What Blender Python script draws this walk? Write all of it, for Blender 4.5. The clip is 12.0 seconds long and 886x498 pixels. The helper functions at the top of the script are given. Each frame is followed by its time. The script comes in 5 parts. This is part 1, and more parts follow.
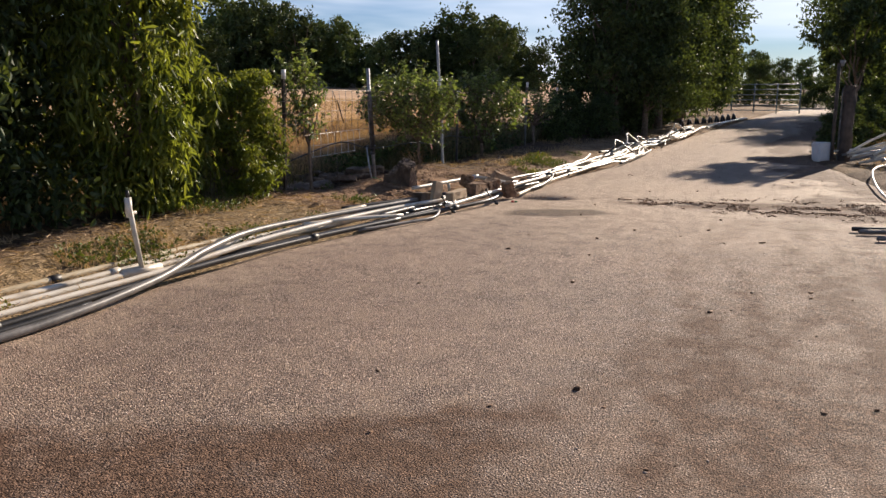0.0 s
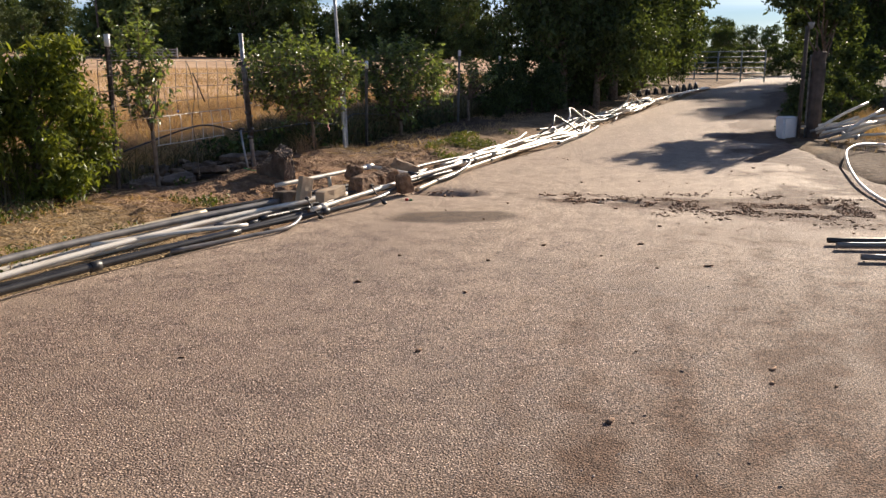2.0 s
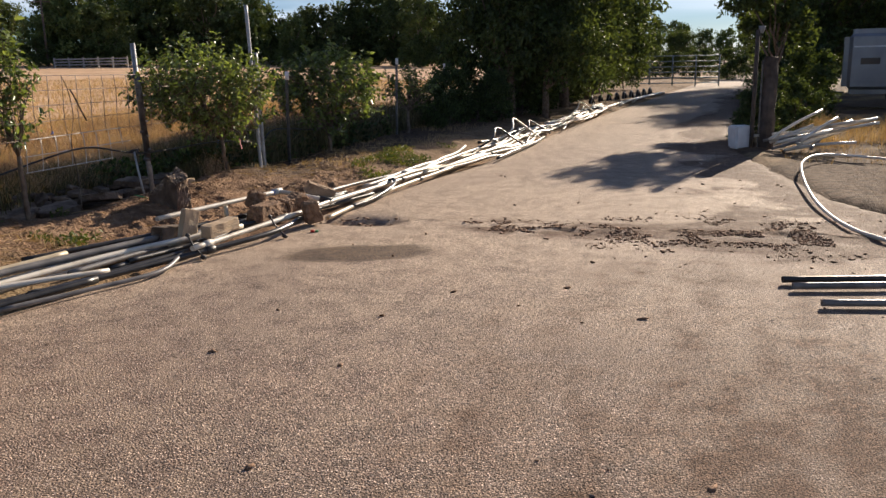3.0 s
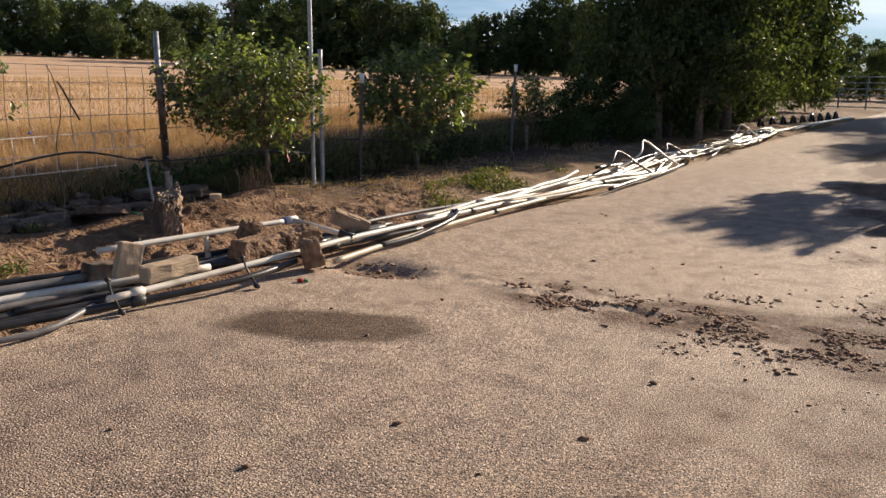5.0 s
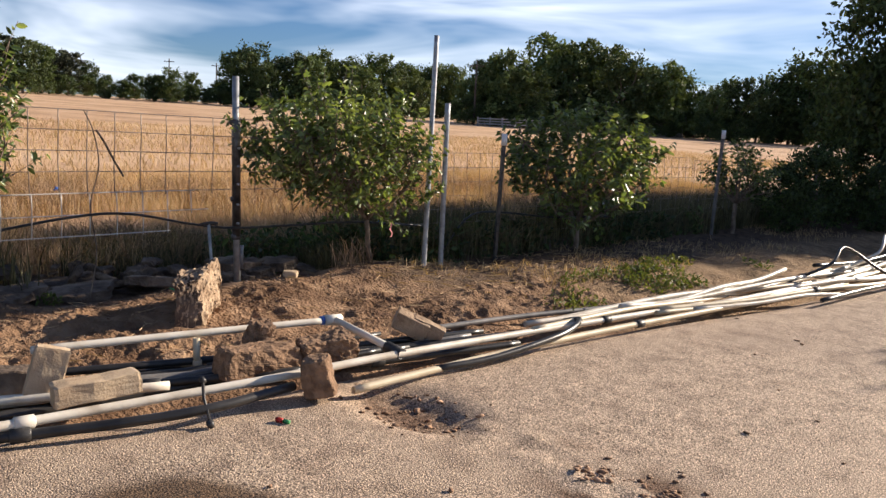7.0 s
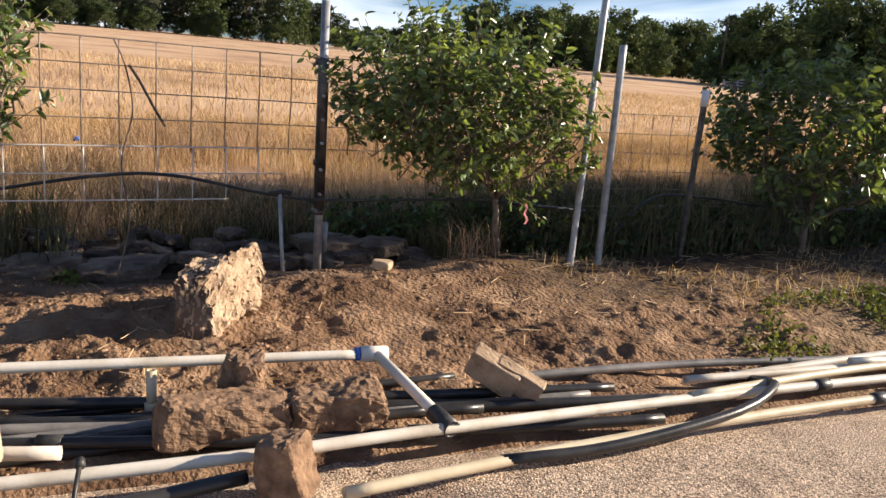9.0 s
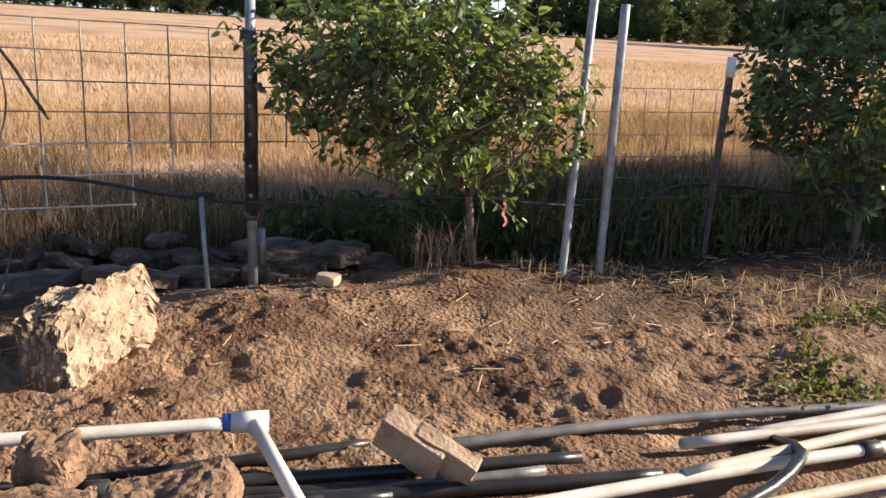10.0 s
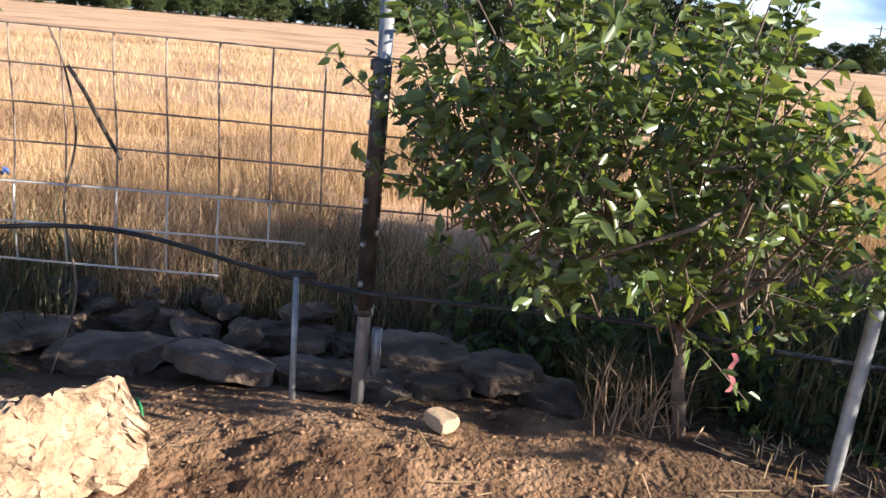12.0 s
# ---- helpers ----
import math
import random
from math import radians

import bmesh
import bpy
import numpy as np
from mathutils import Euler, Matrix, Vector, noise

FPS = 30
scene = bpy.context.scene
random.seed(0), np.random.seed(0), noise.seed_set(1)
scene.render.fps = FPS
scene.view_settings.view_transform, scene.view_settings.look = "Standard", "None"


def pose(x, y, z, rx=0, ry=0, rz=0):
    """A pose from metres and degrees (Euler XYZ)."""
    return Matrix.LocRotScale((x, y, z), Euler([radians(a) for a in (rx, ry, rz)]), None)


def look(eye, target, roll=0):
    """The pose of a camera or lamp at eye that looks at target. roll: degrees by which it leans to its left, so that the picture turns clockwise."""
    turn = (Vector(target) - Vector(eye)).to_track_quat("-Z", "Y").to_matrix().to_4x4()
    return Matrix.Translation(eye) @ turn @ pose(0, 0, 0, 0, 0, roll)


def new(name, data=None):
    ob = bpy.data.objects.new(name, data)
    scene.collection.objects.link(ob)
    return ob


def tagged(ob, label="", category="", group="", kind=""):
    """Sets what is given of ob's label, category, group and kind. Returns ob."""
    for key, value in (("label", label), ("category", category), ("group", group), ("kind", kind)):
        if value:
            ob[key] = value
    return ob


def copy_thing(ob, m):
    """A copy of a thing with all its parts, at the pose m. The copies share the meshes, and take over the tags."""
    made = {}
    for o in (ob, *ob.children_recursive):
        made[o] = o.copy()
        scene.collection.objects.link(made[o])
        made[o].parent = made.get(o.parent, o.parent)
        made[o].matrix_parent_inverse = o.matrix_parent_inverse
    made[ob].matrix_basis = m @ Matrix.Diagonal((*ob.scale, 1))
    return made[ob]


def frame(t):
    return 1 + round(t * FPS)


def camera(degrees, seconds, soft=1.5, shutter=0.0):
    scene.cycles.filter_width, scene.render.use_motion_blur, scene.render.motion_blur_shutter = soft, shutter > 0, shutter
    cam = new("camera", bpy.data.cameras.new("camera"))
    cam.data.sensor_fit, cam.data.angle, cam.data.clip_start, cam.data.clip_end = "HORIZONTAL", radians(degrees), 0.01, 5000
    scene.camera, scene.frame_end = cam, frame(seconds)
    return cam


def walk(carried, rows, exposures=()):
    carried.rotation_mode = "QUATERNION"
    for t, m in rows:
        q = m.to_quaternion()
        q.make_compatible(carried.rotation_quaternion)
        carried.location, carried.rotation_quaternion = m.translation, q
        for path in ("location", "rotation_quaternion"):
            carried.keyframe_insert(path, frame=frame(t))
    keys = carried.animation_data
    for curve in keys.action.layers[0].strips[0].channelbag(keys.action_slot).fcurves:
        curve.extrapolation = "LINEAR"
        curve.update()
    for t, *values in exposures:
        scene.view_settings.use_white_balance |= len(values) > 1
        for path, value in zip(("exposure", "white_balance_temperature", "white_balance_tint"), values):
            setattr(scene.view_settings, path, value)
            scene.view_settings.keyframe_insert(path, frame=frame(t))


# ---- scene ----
cam = camera(57.1, 12.0)
METRES, EYE, TILT, LEAN, TURN = 13.4, 1.5, -0.62, 0.0, 21.8
ROWS = [
    (0.0, 0.0, 0.0, 0.0, -0.04, -10.44, 0.23),
    (0.5, 0.0146, 0.0366, 0.0022, -0.19, -13.61, 1.03),
    (1.0, 0.0377, 0.0756, -0.0019, -0.93, -16.02, 1.5),
    (1.5, 0.0534, 0.1258, 0.0005, 0.96, -13.07, 1.16),
    (2.0, 0.0757, 0.1673, 0.0008, -2.23, -12.5, 0.61),
    (2.5, 0.0977, 0.2083, 0.001, -1.96, -12.31, 0.8),
    (3.0, 0.1167, 0.2449, 0.0051, -4.89, -12.16, 1.16),
    (3.5, 0.1418, 0.2869, 0.004, -2.8, -10.47, 0.12),
    (5.5, 0.2127, 0.4451, 0.0025, 10.86, -11.37, -1.83),
    (6.0, 0.2282, 0.4848, 0.0035, 15.99, -10.03, -2.71),
    (6.5, 0.2318, 0.5289, 0.0052, 22.84, -8.8, -1.9),
    (7.0, 0.2402, 0.5721, 0.0062, 23.95, -7.88, -3.11),
    (7.5, 0.2423, 0.6105, 0.0056, 30.55, -8.3, -3.27),
    (9.5, 0.2052, 0.7639, 0.0062, 42.14, -13.03, -4.37),
    (10.0, 0.197, 0.8045, 0.0071, 43.97, -13.84, -3.26),
    (10.5, 0.1818, 0.8399, 0.0094, 45.43, -13.61, -3.33),
    (11.0, 0.169, 0.8774, 0.0082, 53.91, -13.75, -5.22),
    (11.5, 0.1542, 0.9035, 0.0082, 65.55, -14.74, -5.45),
    (12.0, 0.1405, 0.9259, 0.0125, 70.32, -13.5, -5.38),
]
EXPOSURE = [(0.0, 0.68, 6300, 13), (0.5, 0.86, 6300, 13), (1.0, 0.98, 6300, 12), (1.5, 1.02, 6300, 12), (2.0, 0.86, 6300, 12), (2.5, 0.72, 6300, 12), (3.0, 0.70, 6350, 12), (3.5, 0.50, 6350, 12),
            (5.5, 0.85, 6400, 12), (6.5, 0.99, 6220, 12), (7.5, 0.89, 6200, 11), (9.5, 1.20, 6250, 11), (10.0, 1.25, 6000, 11), (11.0, 1.40, 5850, 10), (12.0, 1.52, 5850, 10)]
walk(cam, [(t, pose(0, 0, EYE, TILT, LEAN, TURN) @ pose(METRES * x, METRES * y, METRES * z, 90 + pitch, roll, yaw)) for t, x, y, z, yaw, pitch, roll in ROWS], EXPOSURE)

# ---- world and sun ----
SUN_AZ, SUN_EL = radians(15.5), radians(21)
world = bpy.data.worlds.new("sky")
scene.world = world
world.use_nodes = True
wn, wl = world.node_tree.nodes, world.node_tree.links
wn.clear()
sky = wn.new("ShaderNodeTexSky")
sky.sky_type, sky.sun_disc = "NISHITA", False
sky.sun_elevation, sky.sun_rotation = SUN_EL, SUN_AZ
sky.air_density, sky.dust_density, sky.ozone_density = 1.0, 0.15, 3.5
coord = wn.new("ShaderNodeTexCoord")
stretch = wn.new("ShaderNodeMapping")
stretch.inputs["Scale"].default_value = (2.2, 2.2, 13.0)
cirrus = wn.new("ShaderNodeTexNoise")
cirrus.inputs["Scale"].default_value, cirrus.inputs["Detail"].default_value, cirrus.inputs["Distortion"].default_value = 1.3, 4, 0.5
cover = wn.new("ShaderNodeMapRange")
cover.inputs["From Min"].default_value, cover.inputs["From Max"].default_value = 0.38, 0.66
cover.inputs["To Max"].default_value = 0.75
white = wn.new("ShaderNodeMix")
white.data_type = "RGBA"
white.inputs["B"].default_value = (16.0, 16.8, 18.0, 1)
back = wn.new("ShaderNodeBackground")
back.inputs["Strength"].default_value = 0.042
wout = wn.new("ShaderNodeOutputWorld")
wl.new(coord.outputs["Generated"], stretch.inputs["Vector"])
wl.new(stretch.outputs["Vector"], cirrus.inputs["Vector"])
wl.new(cirrus.outputs["Fac"], cover.inputs["Value"])
height = wn.new("ShaderNodeSeparateXYZ")
clear = wn.new("ShaderNodeMapRange")
clear.inputs["From Min"].default_value, clear.inputs["From Max"].default_value = 0.22, 0.5
clear.inputs["To Min"].default_value, clear.inputs["To Max"].default_value = 1.0, 0.1
thin = wn.new("ShaderNodeMath")
thin.operation = "MULTIPLY"
wl.new(coord.outputs["Generated"], height.inputs["Vector"])
wl.new(height.outputs["Z"], clear.inputs["Value"])
wl.new(cover.outputs["Result"], thin.inputs[0])
wl.new(clear.outputs["Result"], thin.inputs[1])
wl.new(thin.outputs[0], white.inputs["Factor"])
blue = wn.new("ShaderNodeMix")
blue.data_type, blue.blend_type = "RGBA", "MULTIPLY"
blue.inputs["Factor"].default_value, blue.inputs["B"].default_value = 1.0, (0.76, 0.92, 1.2, 1)
wl.new(sky.outputs["Color"], blue.inputs["A"])
wl.new(blue.outputs["Result"], white.inputs["A"])
wl.new(white.outputs["Result"], back.inputs["Color"])
wl.new(back.outputs["Background"], wout.inputs["Surface"])
sun_dir = Vector((math.sin(SUN_AZ) * math.cos(SUN_EL), math.cos(SUN_AZ) * math.cos(SUN_EL), math.sin(SUN_EL)))
sun = new("sun", bpy.data.lights.new("sun", "SUN"))
sun.data.energy, sun.data.angle, sun.data.color = 5.0, radians(0.6), (1.0, 0.85, 0.66)
sun.matrix_world = look(sun_dir * 200, (0, 0, 0))


# ---- materials ----
def mat(name, colours, scale=8.0, rough=0.85, bump=0.0, bump_scale=40.0, metallic=0.0, spread=(0.3, 0.7), detail=6.0, vary="", amount=0.25, leaf=0.0, spec=0.4):
    """Two-scale noise between the given colours; vary is 'object' or 'island' for lightness per piece; leaf is the share of light let through."""
    m = bpy.data.materials.new(name)
    m.use_nodes = True
    n, l = m.node_tree.nodes, m.node_tree.links
    b = n["Principled BSDF"]
    b.inputs["Roughness"].default_value, b.inputs["Metallic"].default_value = rough, metallic
    b.inputs["Specular IOR Level"].default_value = spec
    tc = n.new("ShaderNodeTexCoord")
    geo = n.new("ShaderNodeNewGeometry")
    src = tc.outputs["Object"]
    big = n.new("ShaderNodeTexNoise")
    big.inputs["Scale"].default_value, big.inputs["Detail"].default_value = scale, detail
    l.new(src, big.inputs["Vector"])
    ramp = n.new("ShaderNodeValToRGB")
    el = ramp.color_ramp.elements
    lo, hi = spread
    el[0].position, el[1].position = lo, hi
    el[0].color, el[1].color = (*colours[0], 1), (*colours[-1], 1)
    for i, c in enumerate(colours[1:-1]):
        e = el.new(lo + (hi - lo) * (i + 1) / (len(colours) - 1))
        e.color = (*c, 1)
    l.new(big.outputs["Fac"], ramp.inputs["Fac"])
    col = ramp.outputs["Color"]
    if vary:
        hsv = n.new("ShaderNodeHueSaturation")
        mr = n.new("ShaderNodeMapRange")
        mr.inputs["To Min"].default_value, mr.inputs["To Max"].default_value = 1 - amount, 1 + amount
        if vary == "both":
            info = n.new("ShaderNodeObjectInfo")
            s2 = n.new("ShaderNodeMath")
            s2.operation = "ADD"
            half = n.new("ShaderNodeMath")
            half.operation = "MULTIPLY"
            half.inputs[1].default_value = 0.5
            l.new(info.outputs["Random"], s2.inputs[0])
            l.new(geo.outputs["Random Per Island"], s2.inputs[1])
            l.new(s2.outputs[0], half.inputs[0])
            l.new(half.outputs[0], mr.inputs["Value"])
        elif vary == "object":
            info = n.new("ShaderNodeObjectInfo")
            l.new(info.outputs["Random"], mr.inputs["Value"])
        else:
            l.new(geo.outputs["Random Per Island"], mr.inputs["Value"])
        l.new(mr.outputs["Result"], hsv.inputs["Value"])
        l.new(col, hsv.inputs["Color"])
        col = hsv.outputs["Color"]
    l.new(col, b.inputs["Base Color"])
    if bump:
        fine = n.new("ShaderNodeTexNoise")
        fine.inputs["Scale"].default_value, fine.inputs["Detail"].default_value = bump_scale, 8
        l.new(src, fine.inputs["Vector"])
        bp = n.new("ShaderNodeBump")
        bp.inputs["Strength"].default_value, bp.inputs["Distance"].default_value = bump, 0.6 / bump_scale
        l.new(fine.outputs["Fac"], bp.inputs["Height"])
        l.new(bp.outputs["Normal"], b.inputs["Normal"])
    if leaf:
        tr = n.new("ShaderNodeBsdfTranslucent")
        warm = n.new("ShaderNodeMix")
        warm.data_type, warm.blend_type = "RGBA", "MULTIPLY"
        warm.inputs["Factor"].default_value = 1.0
        warm.inputs["B"].default_value = (1.5, 1.35, 0.55, 1)
        l.new(col, warm.inputs["A"])
        l.new(warm.outputs["Result"], tr.inputs["Color"])
        mx = n.new("ShaderNodeMixShader")
        mx.inputs["Fac"].default_value = leaf
        l.new(b.outputs["BSDF"], mx.inputs[1])
        l.new(tr.outputs["BSDF"], mx.inputs[2])
        l.new(mx.outputs["Shader"], n["Material Output"].inputs["Surface"])
    return m


APPLE_LEAF = mat("apple leaf", [(0.075, 0.12, 0.038), (0.19, 0.245, 0.09)], 3, 0.3, vary="island", amount=0.6, leaf=0.42, spec=0.6)
PEACH_LEAF = mat("peach leaf", [(0.10, 0.14, 0.026), (0.2, 0.235, 0.05)], 1.2, 0.45, vary="island", amount=0.5, leaf=0.45)
DARK_LEAF = mat("elm leaf", [(0.04, 0.064, 0.024), (0.095, 0.13, 0.045)], 0.8, 0.6, vary="island", amount=0.55, leaf=0.34)
FAR_LEAF = mat("far foliage", [(0.042, 0.07, 0.02), (0.11, 0.145, 0.045)], 0.35, 0.7, vary="both", amount=0.75, leaf=0.15)
PINE_LEAF = mat("pine needles", [(0.035, 0.05, 0.022), (0.075, 0.075, 0.035)], 0.3, 0.75, vary="island", amount=0.4)
WEED = mat("weed leaf", [(0.06, 0.09, 0.02), (0.15, 0.17, 0.045)], 2, 0.6, vary="island", amount=0.4, leaf=0.3)
STRAW = mat("dry grass", [(0.40, 0.27, 0.145), (0.62, 0.45, 0.27)], 0.45, 0.8, vary="island", amount=0.16, leaf=0.2)
BROWN_GRASS = mat("dead brown grass", [(0.19, 0.12, 0.08), (0.42, 0.28, 0.18)], 1.1, 0.85, vary="island", amount=0.45, leaf=0.15)
# grass below the trees, its colour darkened to carry the shade there
SHADE_GRASS = mat("shaded orchard grass", [(0.06, 0.065, 0.03), (0.20, 0.165, 0.09)], 1.5, 0.8, vary="island", amount=0.5, leaf=0.2)
BARK = mat("bark", [(0.10, 0.07, 0.05), (0.26, 0.2, 0.15)], 14, 0.9, 0.8, 60)
PALE_BARK = mat("sapling bark", [(0.2, 0.15, 0.11), (0.42, 0.35, 0.28)], 20, 0.85, 0.5, 80)
PVC = mat("weathered pvc", [(0.40, 0.33, 0.25), (0.64, 0.57, 0.46), (0.74, 0.68, 0.58)], 5, 0.38, 0.12, 60, spread=(0.25, 0.6), vary="object", amount=0.08)
CREAM = mat("yellowed pvc", [(0.48, 0.38, 0.24), (0.7, 0.6, 0.42)], 6, 0.42, 0.15, 60, vary="object", amount=0.1)
POLY = mat("black poly pipe", [(0.012, 0.012, 0.013), (0.05, 0.046, 0.042)], 7, 0.34, 0.1, 60)
GREY_POLY = mat("dusty grey pipe", [(0.10, 0.095, 0.09), (0.24, 0.22, 0.2)], 7, 0.4, 0.15, 60)
FITTING = mat("black fitting", [(0.015, 0.015, 0.016), (0.06, 0.055, 0.05)], 30, 0.45, 0.2, 90)
GALV = mat("galvanised steel", [(0.26, 0.265, 0.275), (0.46, 0.465, 0.47)], 18, 0.5, 0.1, 90, metallic=0.5)
DARK_STEEL = mat("dark painted steel", [(0.05, 0.05, 0.052), (0.17, 0.16, 0.15)], 14, 0.4, 0.2, 70, metallic=0.5)
WIRE = mat("rusting galvanised wire", [(0.17, 0.11, 0.075), (0.38, 0.31, 0.25)], 10, 0.5, 0.1, 90, metallic=0.2)
# paler copy of the fence wire, sunlight on the lower rods put into the colour
SUNLIT_WIRE = mat("galvanised wire with sunlight painted in", [(0.5, 0.46, 0.4), (0.72, 0.69, 0.64)], 10, 0.45, 0.1, 90, metallic=0.1)
OLD_WOOD = mat("weathered dark wood", [(0.045, 0.036, 0.03), (0.13, 0.10, 0.08)], 6, 0.9, 0.9, 50)
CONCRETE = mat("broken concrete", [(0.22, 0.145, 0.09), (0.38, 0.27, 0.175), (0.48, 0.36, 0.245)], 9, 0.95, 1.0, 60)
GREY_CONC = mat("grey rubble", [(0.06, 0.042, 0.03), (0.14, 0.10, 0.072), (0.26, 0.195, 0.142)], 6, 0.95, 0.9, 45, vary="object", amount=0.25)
SANDSTONE = mat("tan paver", [(0.42, 0.30, 0.19), (0.55, 0.42, 0.28)], 9, 0.9, 0.5, 90)
ADOBE = mat("soil-caked block", [(0.13, 0.076, 0.044), (0.33, 0.205, 0.122)], 16, 0.97, 1.0, 55)
CLOD = mat("soil clod", [(0.15, 0.085, 0.05), (0.38, 0.235, 0.145)], 14, 0.97, 0.8, 70, vary="island", amount=0.35)
SOILCLOD = mat("light soil clod", [(0.17, 0.098, 0.056), (0.36, 0.225, 0.135)], 14, 0.97, 0.8, 70, vary="island", amount=0.3)
STONE_CHIP = mat("loose stone chip", [(0.2, 0.15, 0.12), (0.52, 0.43, 0.36)], 14, 0.9, vary="island", amount=0.4)
BOARD = mat("weathered white board", [(0.2, 0.2, 0.19), (0.36, 0.35, 0.33)], 3, 0.8)
WHITE = mat("white plastic", [(0.66, 0.66, 0.66), (0.8, 0.8, 0.8)], 6, 0.5)
PINK = mat("pink ribbon", [(0.55, 0.16, 0.17), (0.7, 0.25, 0.25)], 20, 0.6)
RED = mat("red plastic", [(0.5, 0.03, 0.02), (0.62, 0.05, 0.03)], 20, 0.4)
GREEN = mat("green plastic", [(0.03, 0.2, 0.07), (0.05, 0.3, 0.1)], 20, 0.4)
BLUE = mat("blue primer", [(0.05, 0.12, 0.4), (0.1, 0.2, 0.55)], 20, 0.5)
GATE_PAINT = mat("blue-green gate paint", [(0.08, 0.12, 0.14), (0.16, 0.22, 0.24)], 6, 0.5, metallic=0.3)
WALL_PAINT = mat("pale siding", [(0.3, 0.3, 0.29), (0.42, 0.41, 0.38)], 2, 0.7)
ROOF = mat("shingle roof", [(0.12, 0.11, 0.10), (0.2, 0.18, 0.17)], 3, 0.9)
GLASS = mat("dark window", [(0.02, 0.025, 0.03), (0.04, 0.05, 0.06)], 1, 0.1)
TYRE = mat("tyre rubber", [(0.02, 0.02, 0.02), (0.04, 0.04, 0.04)], 8, 0.8)
CAR_PAINT = mat("silver paint", [(0.22, 0.23, 0.25), (0.32, 0.33, 0.35)], 2, 0.35, metallic=0.4)


def road_material():
    """Chip seal: pale and dark stone chips in grey binder, brown dust, damp patches."""
    m = bpy.data.materials.new("chip seal")
    m.use_nodes = True
    n, l = m.node_tree.nodes, m.node_tree.links
    b = n["Principled BSDF"]
    geo = n.new("ShaderNodeNewGeometry")
    src = geo.outputs["Position"]

    def noise_at(scale, detail=4.0):
        t = n.new("ShaderNodeTexNoise")
        t.inputs["Scale"].default_value, t.inputs["Detail"].default_value = scale, detail
        l.new(src, t.inputs["Vector"])
        return t.outputs["Fac"]

    def ramp(fac, stops):
        r = n.new("ShaderNodeValToRGB")
        e = r.color_ramp.elements
        e[0].position, e[0].color = stops[0][0], (*stops[0][1], 1)
        e[1].position, e[1].color = stops[-1][0], (*stops[-1][1], 1)
        for p, c in stops[1:-1]:
            e.new(p).color = (*c, 1)
        l.new(fac, r.inputs["Fac"])
        return r.outputs["Color"]

    def mixed(fac, a, c, kind="MIX"):
        x = n.new("ShaderNodeMix")
        x.data_type, x.blend_type = "RGBA", kind
        l.new(fac, x.inputs["Factor"])
        l.new(a, x.inputs["A"])
        l.new(c, x.inputs["B"])
        return x.outputs["Result"]

    def attr(name):
        a = n.new("ShaderNodeAttribute")
        a.attribute_name = name
        return a.outputs["Fac"]

    def plus(a, c, kind="ADD"):
        x = n.new("ShaderNodeMath")
        x.operation, x.use_clamp = kind, True
        l.new(a, x.inputs[0])
        if isinstance(c, (int, float)):
            x.inputs[1].default_value = c
        else:
            l.new(c, x.inputs[1])
        return x.outputs[0]

    v = n.new("ShaderNodeTexVoronoi")
    v.inputs["Scale"].default_value = 105
    l.new(src, v.inputs["Vector"])
    split = n.new("ShaderNodeSeparateColor")
    l.new(v.outputs["Color"], split.inputs["Color"])
    chips = ramp(split.outputs["Red"], [(0.0, (0.07, 0.052, 0.042)), (0.3, (0.25, 0.18, 0.14)), (0.7, (0.50, 0.37, 0.29)), (1.0, (0.86, 0.72, 0.60))])
    binder = ramp(noise_at(3.0), [(0.3, (0.15, 0.105, 0.08)), (0.7, (0.24, 0.175, 0.13))])
    gap = n.new("ShaderNodeMapRange")
    gap.inputs["From Min"].default_value, gap.inputs["From Max"].default_value = 0.25, 0.62
    l.new(v.outputs["Distance"], gap.inputs["Value"])
    col = mixed(gap.outputs["Result"], chips, binder)
    tone = ramp(noise_at(0.55, 5), [(0.3, (0.82, 0.80, 0.79)), (0.7, (1.12, 1.06, 1.0))])
    one = n.new("ShaderNodeValue")
    one.outputs[0].default_value = 1.0
    col = mixed(one.outputs[0], col, tone, "MULTIPLY")
    dustcol = ramp(noise_at(5.0, 8), [(0.3, (0.38, 0.28, 0.19)), (0.7, (0.56, 0.43, 0.31))])
    dirtcol = ramp(noise_at(22.0, 8), [(0.3, (0.08, 0.046, 0.03)), (0.7, (0.20, 0.122, 0.08))])
    rag = n.new("ShaderNodeMapRange")
    rag.inputs["From Min"].default_value, rag.inputs["From Max"].default_value = 0.30, 0.70
    rag.inputs["To Min"].default_value, rag.inputs["To Max"].default_value = -0.45, 0.45
    l.new(noise_at(5.0, 9), rag.inputs["Value"])

    def worn(a, floor, width=0.5):
        s = n.new("ShaderNodeMath")
        s.operation = "ADD"
        l.new(a, s.inputs[0])
        l.new(rag.outputs["Result"], s.inputs[1])
        r = n.new("ShaderNodeMapRange")
        r.inputs["From Min"].default_value, r.inputs["From Max"].default_value = floor, floor + width
        l.new(s.outputs[0], r.inputs["Value"])
        return r.outputs["Result"]


    dusty = plus(worn(attr("dust"), -0.1, 1.2), 0.85, "MULTIPLY")
    col = mixed(dusty, col, dustcol)
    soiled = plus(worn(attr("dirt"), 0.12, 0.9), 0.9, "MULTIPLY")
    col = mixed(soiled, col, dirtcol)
    sparkle = ramp(noise_at(120.0, 3), [(0.36, (0.20, 0.18, 0.17)), (0.5, (0.92, 0.92, 0.92)), (0.64, (2.0, 1.95, 1.9))])
    full = n.new("ShaderNodeValue")
    full.outputs[0].default_value = 1.0
    col = mixed(full.outputs[0], col, sparkle, "MULTIPLY")
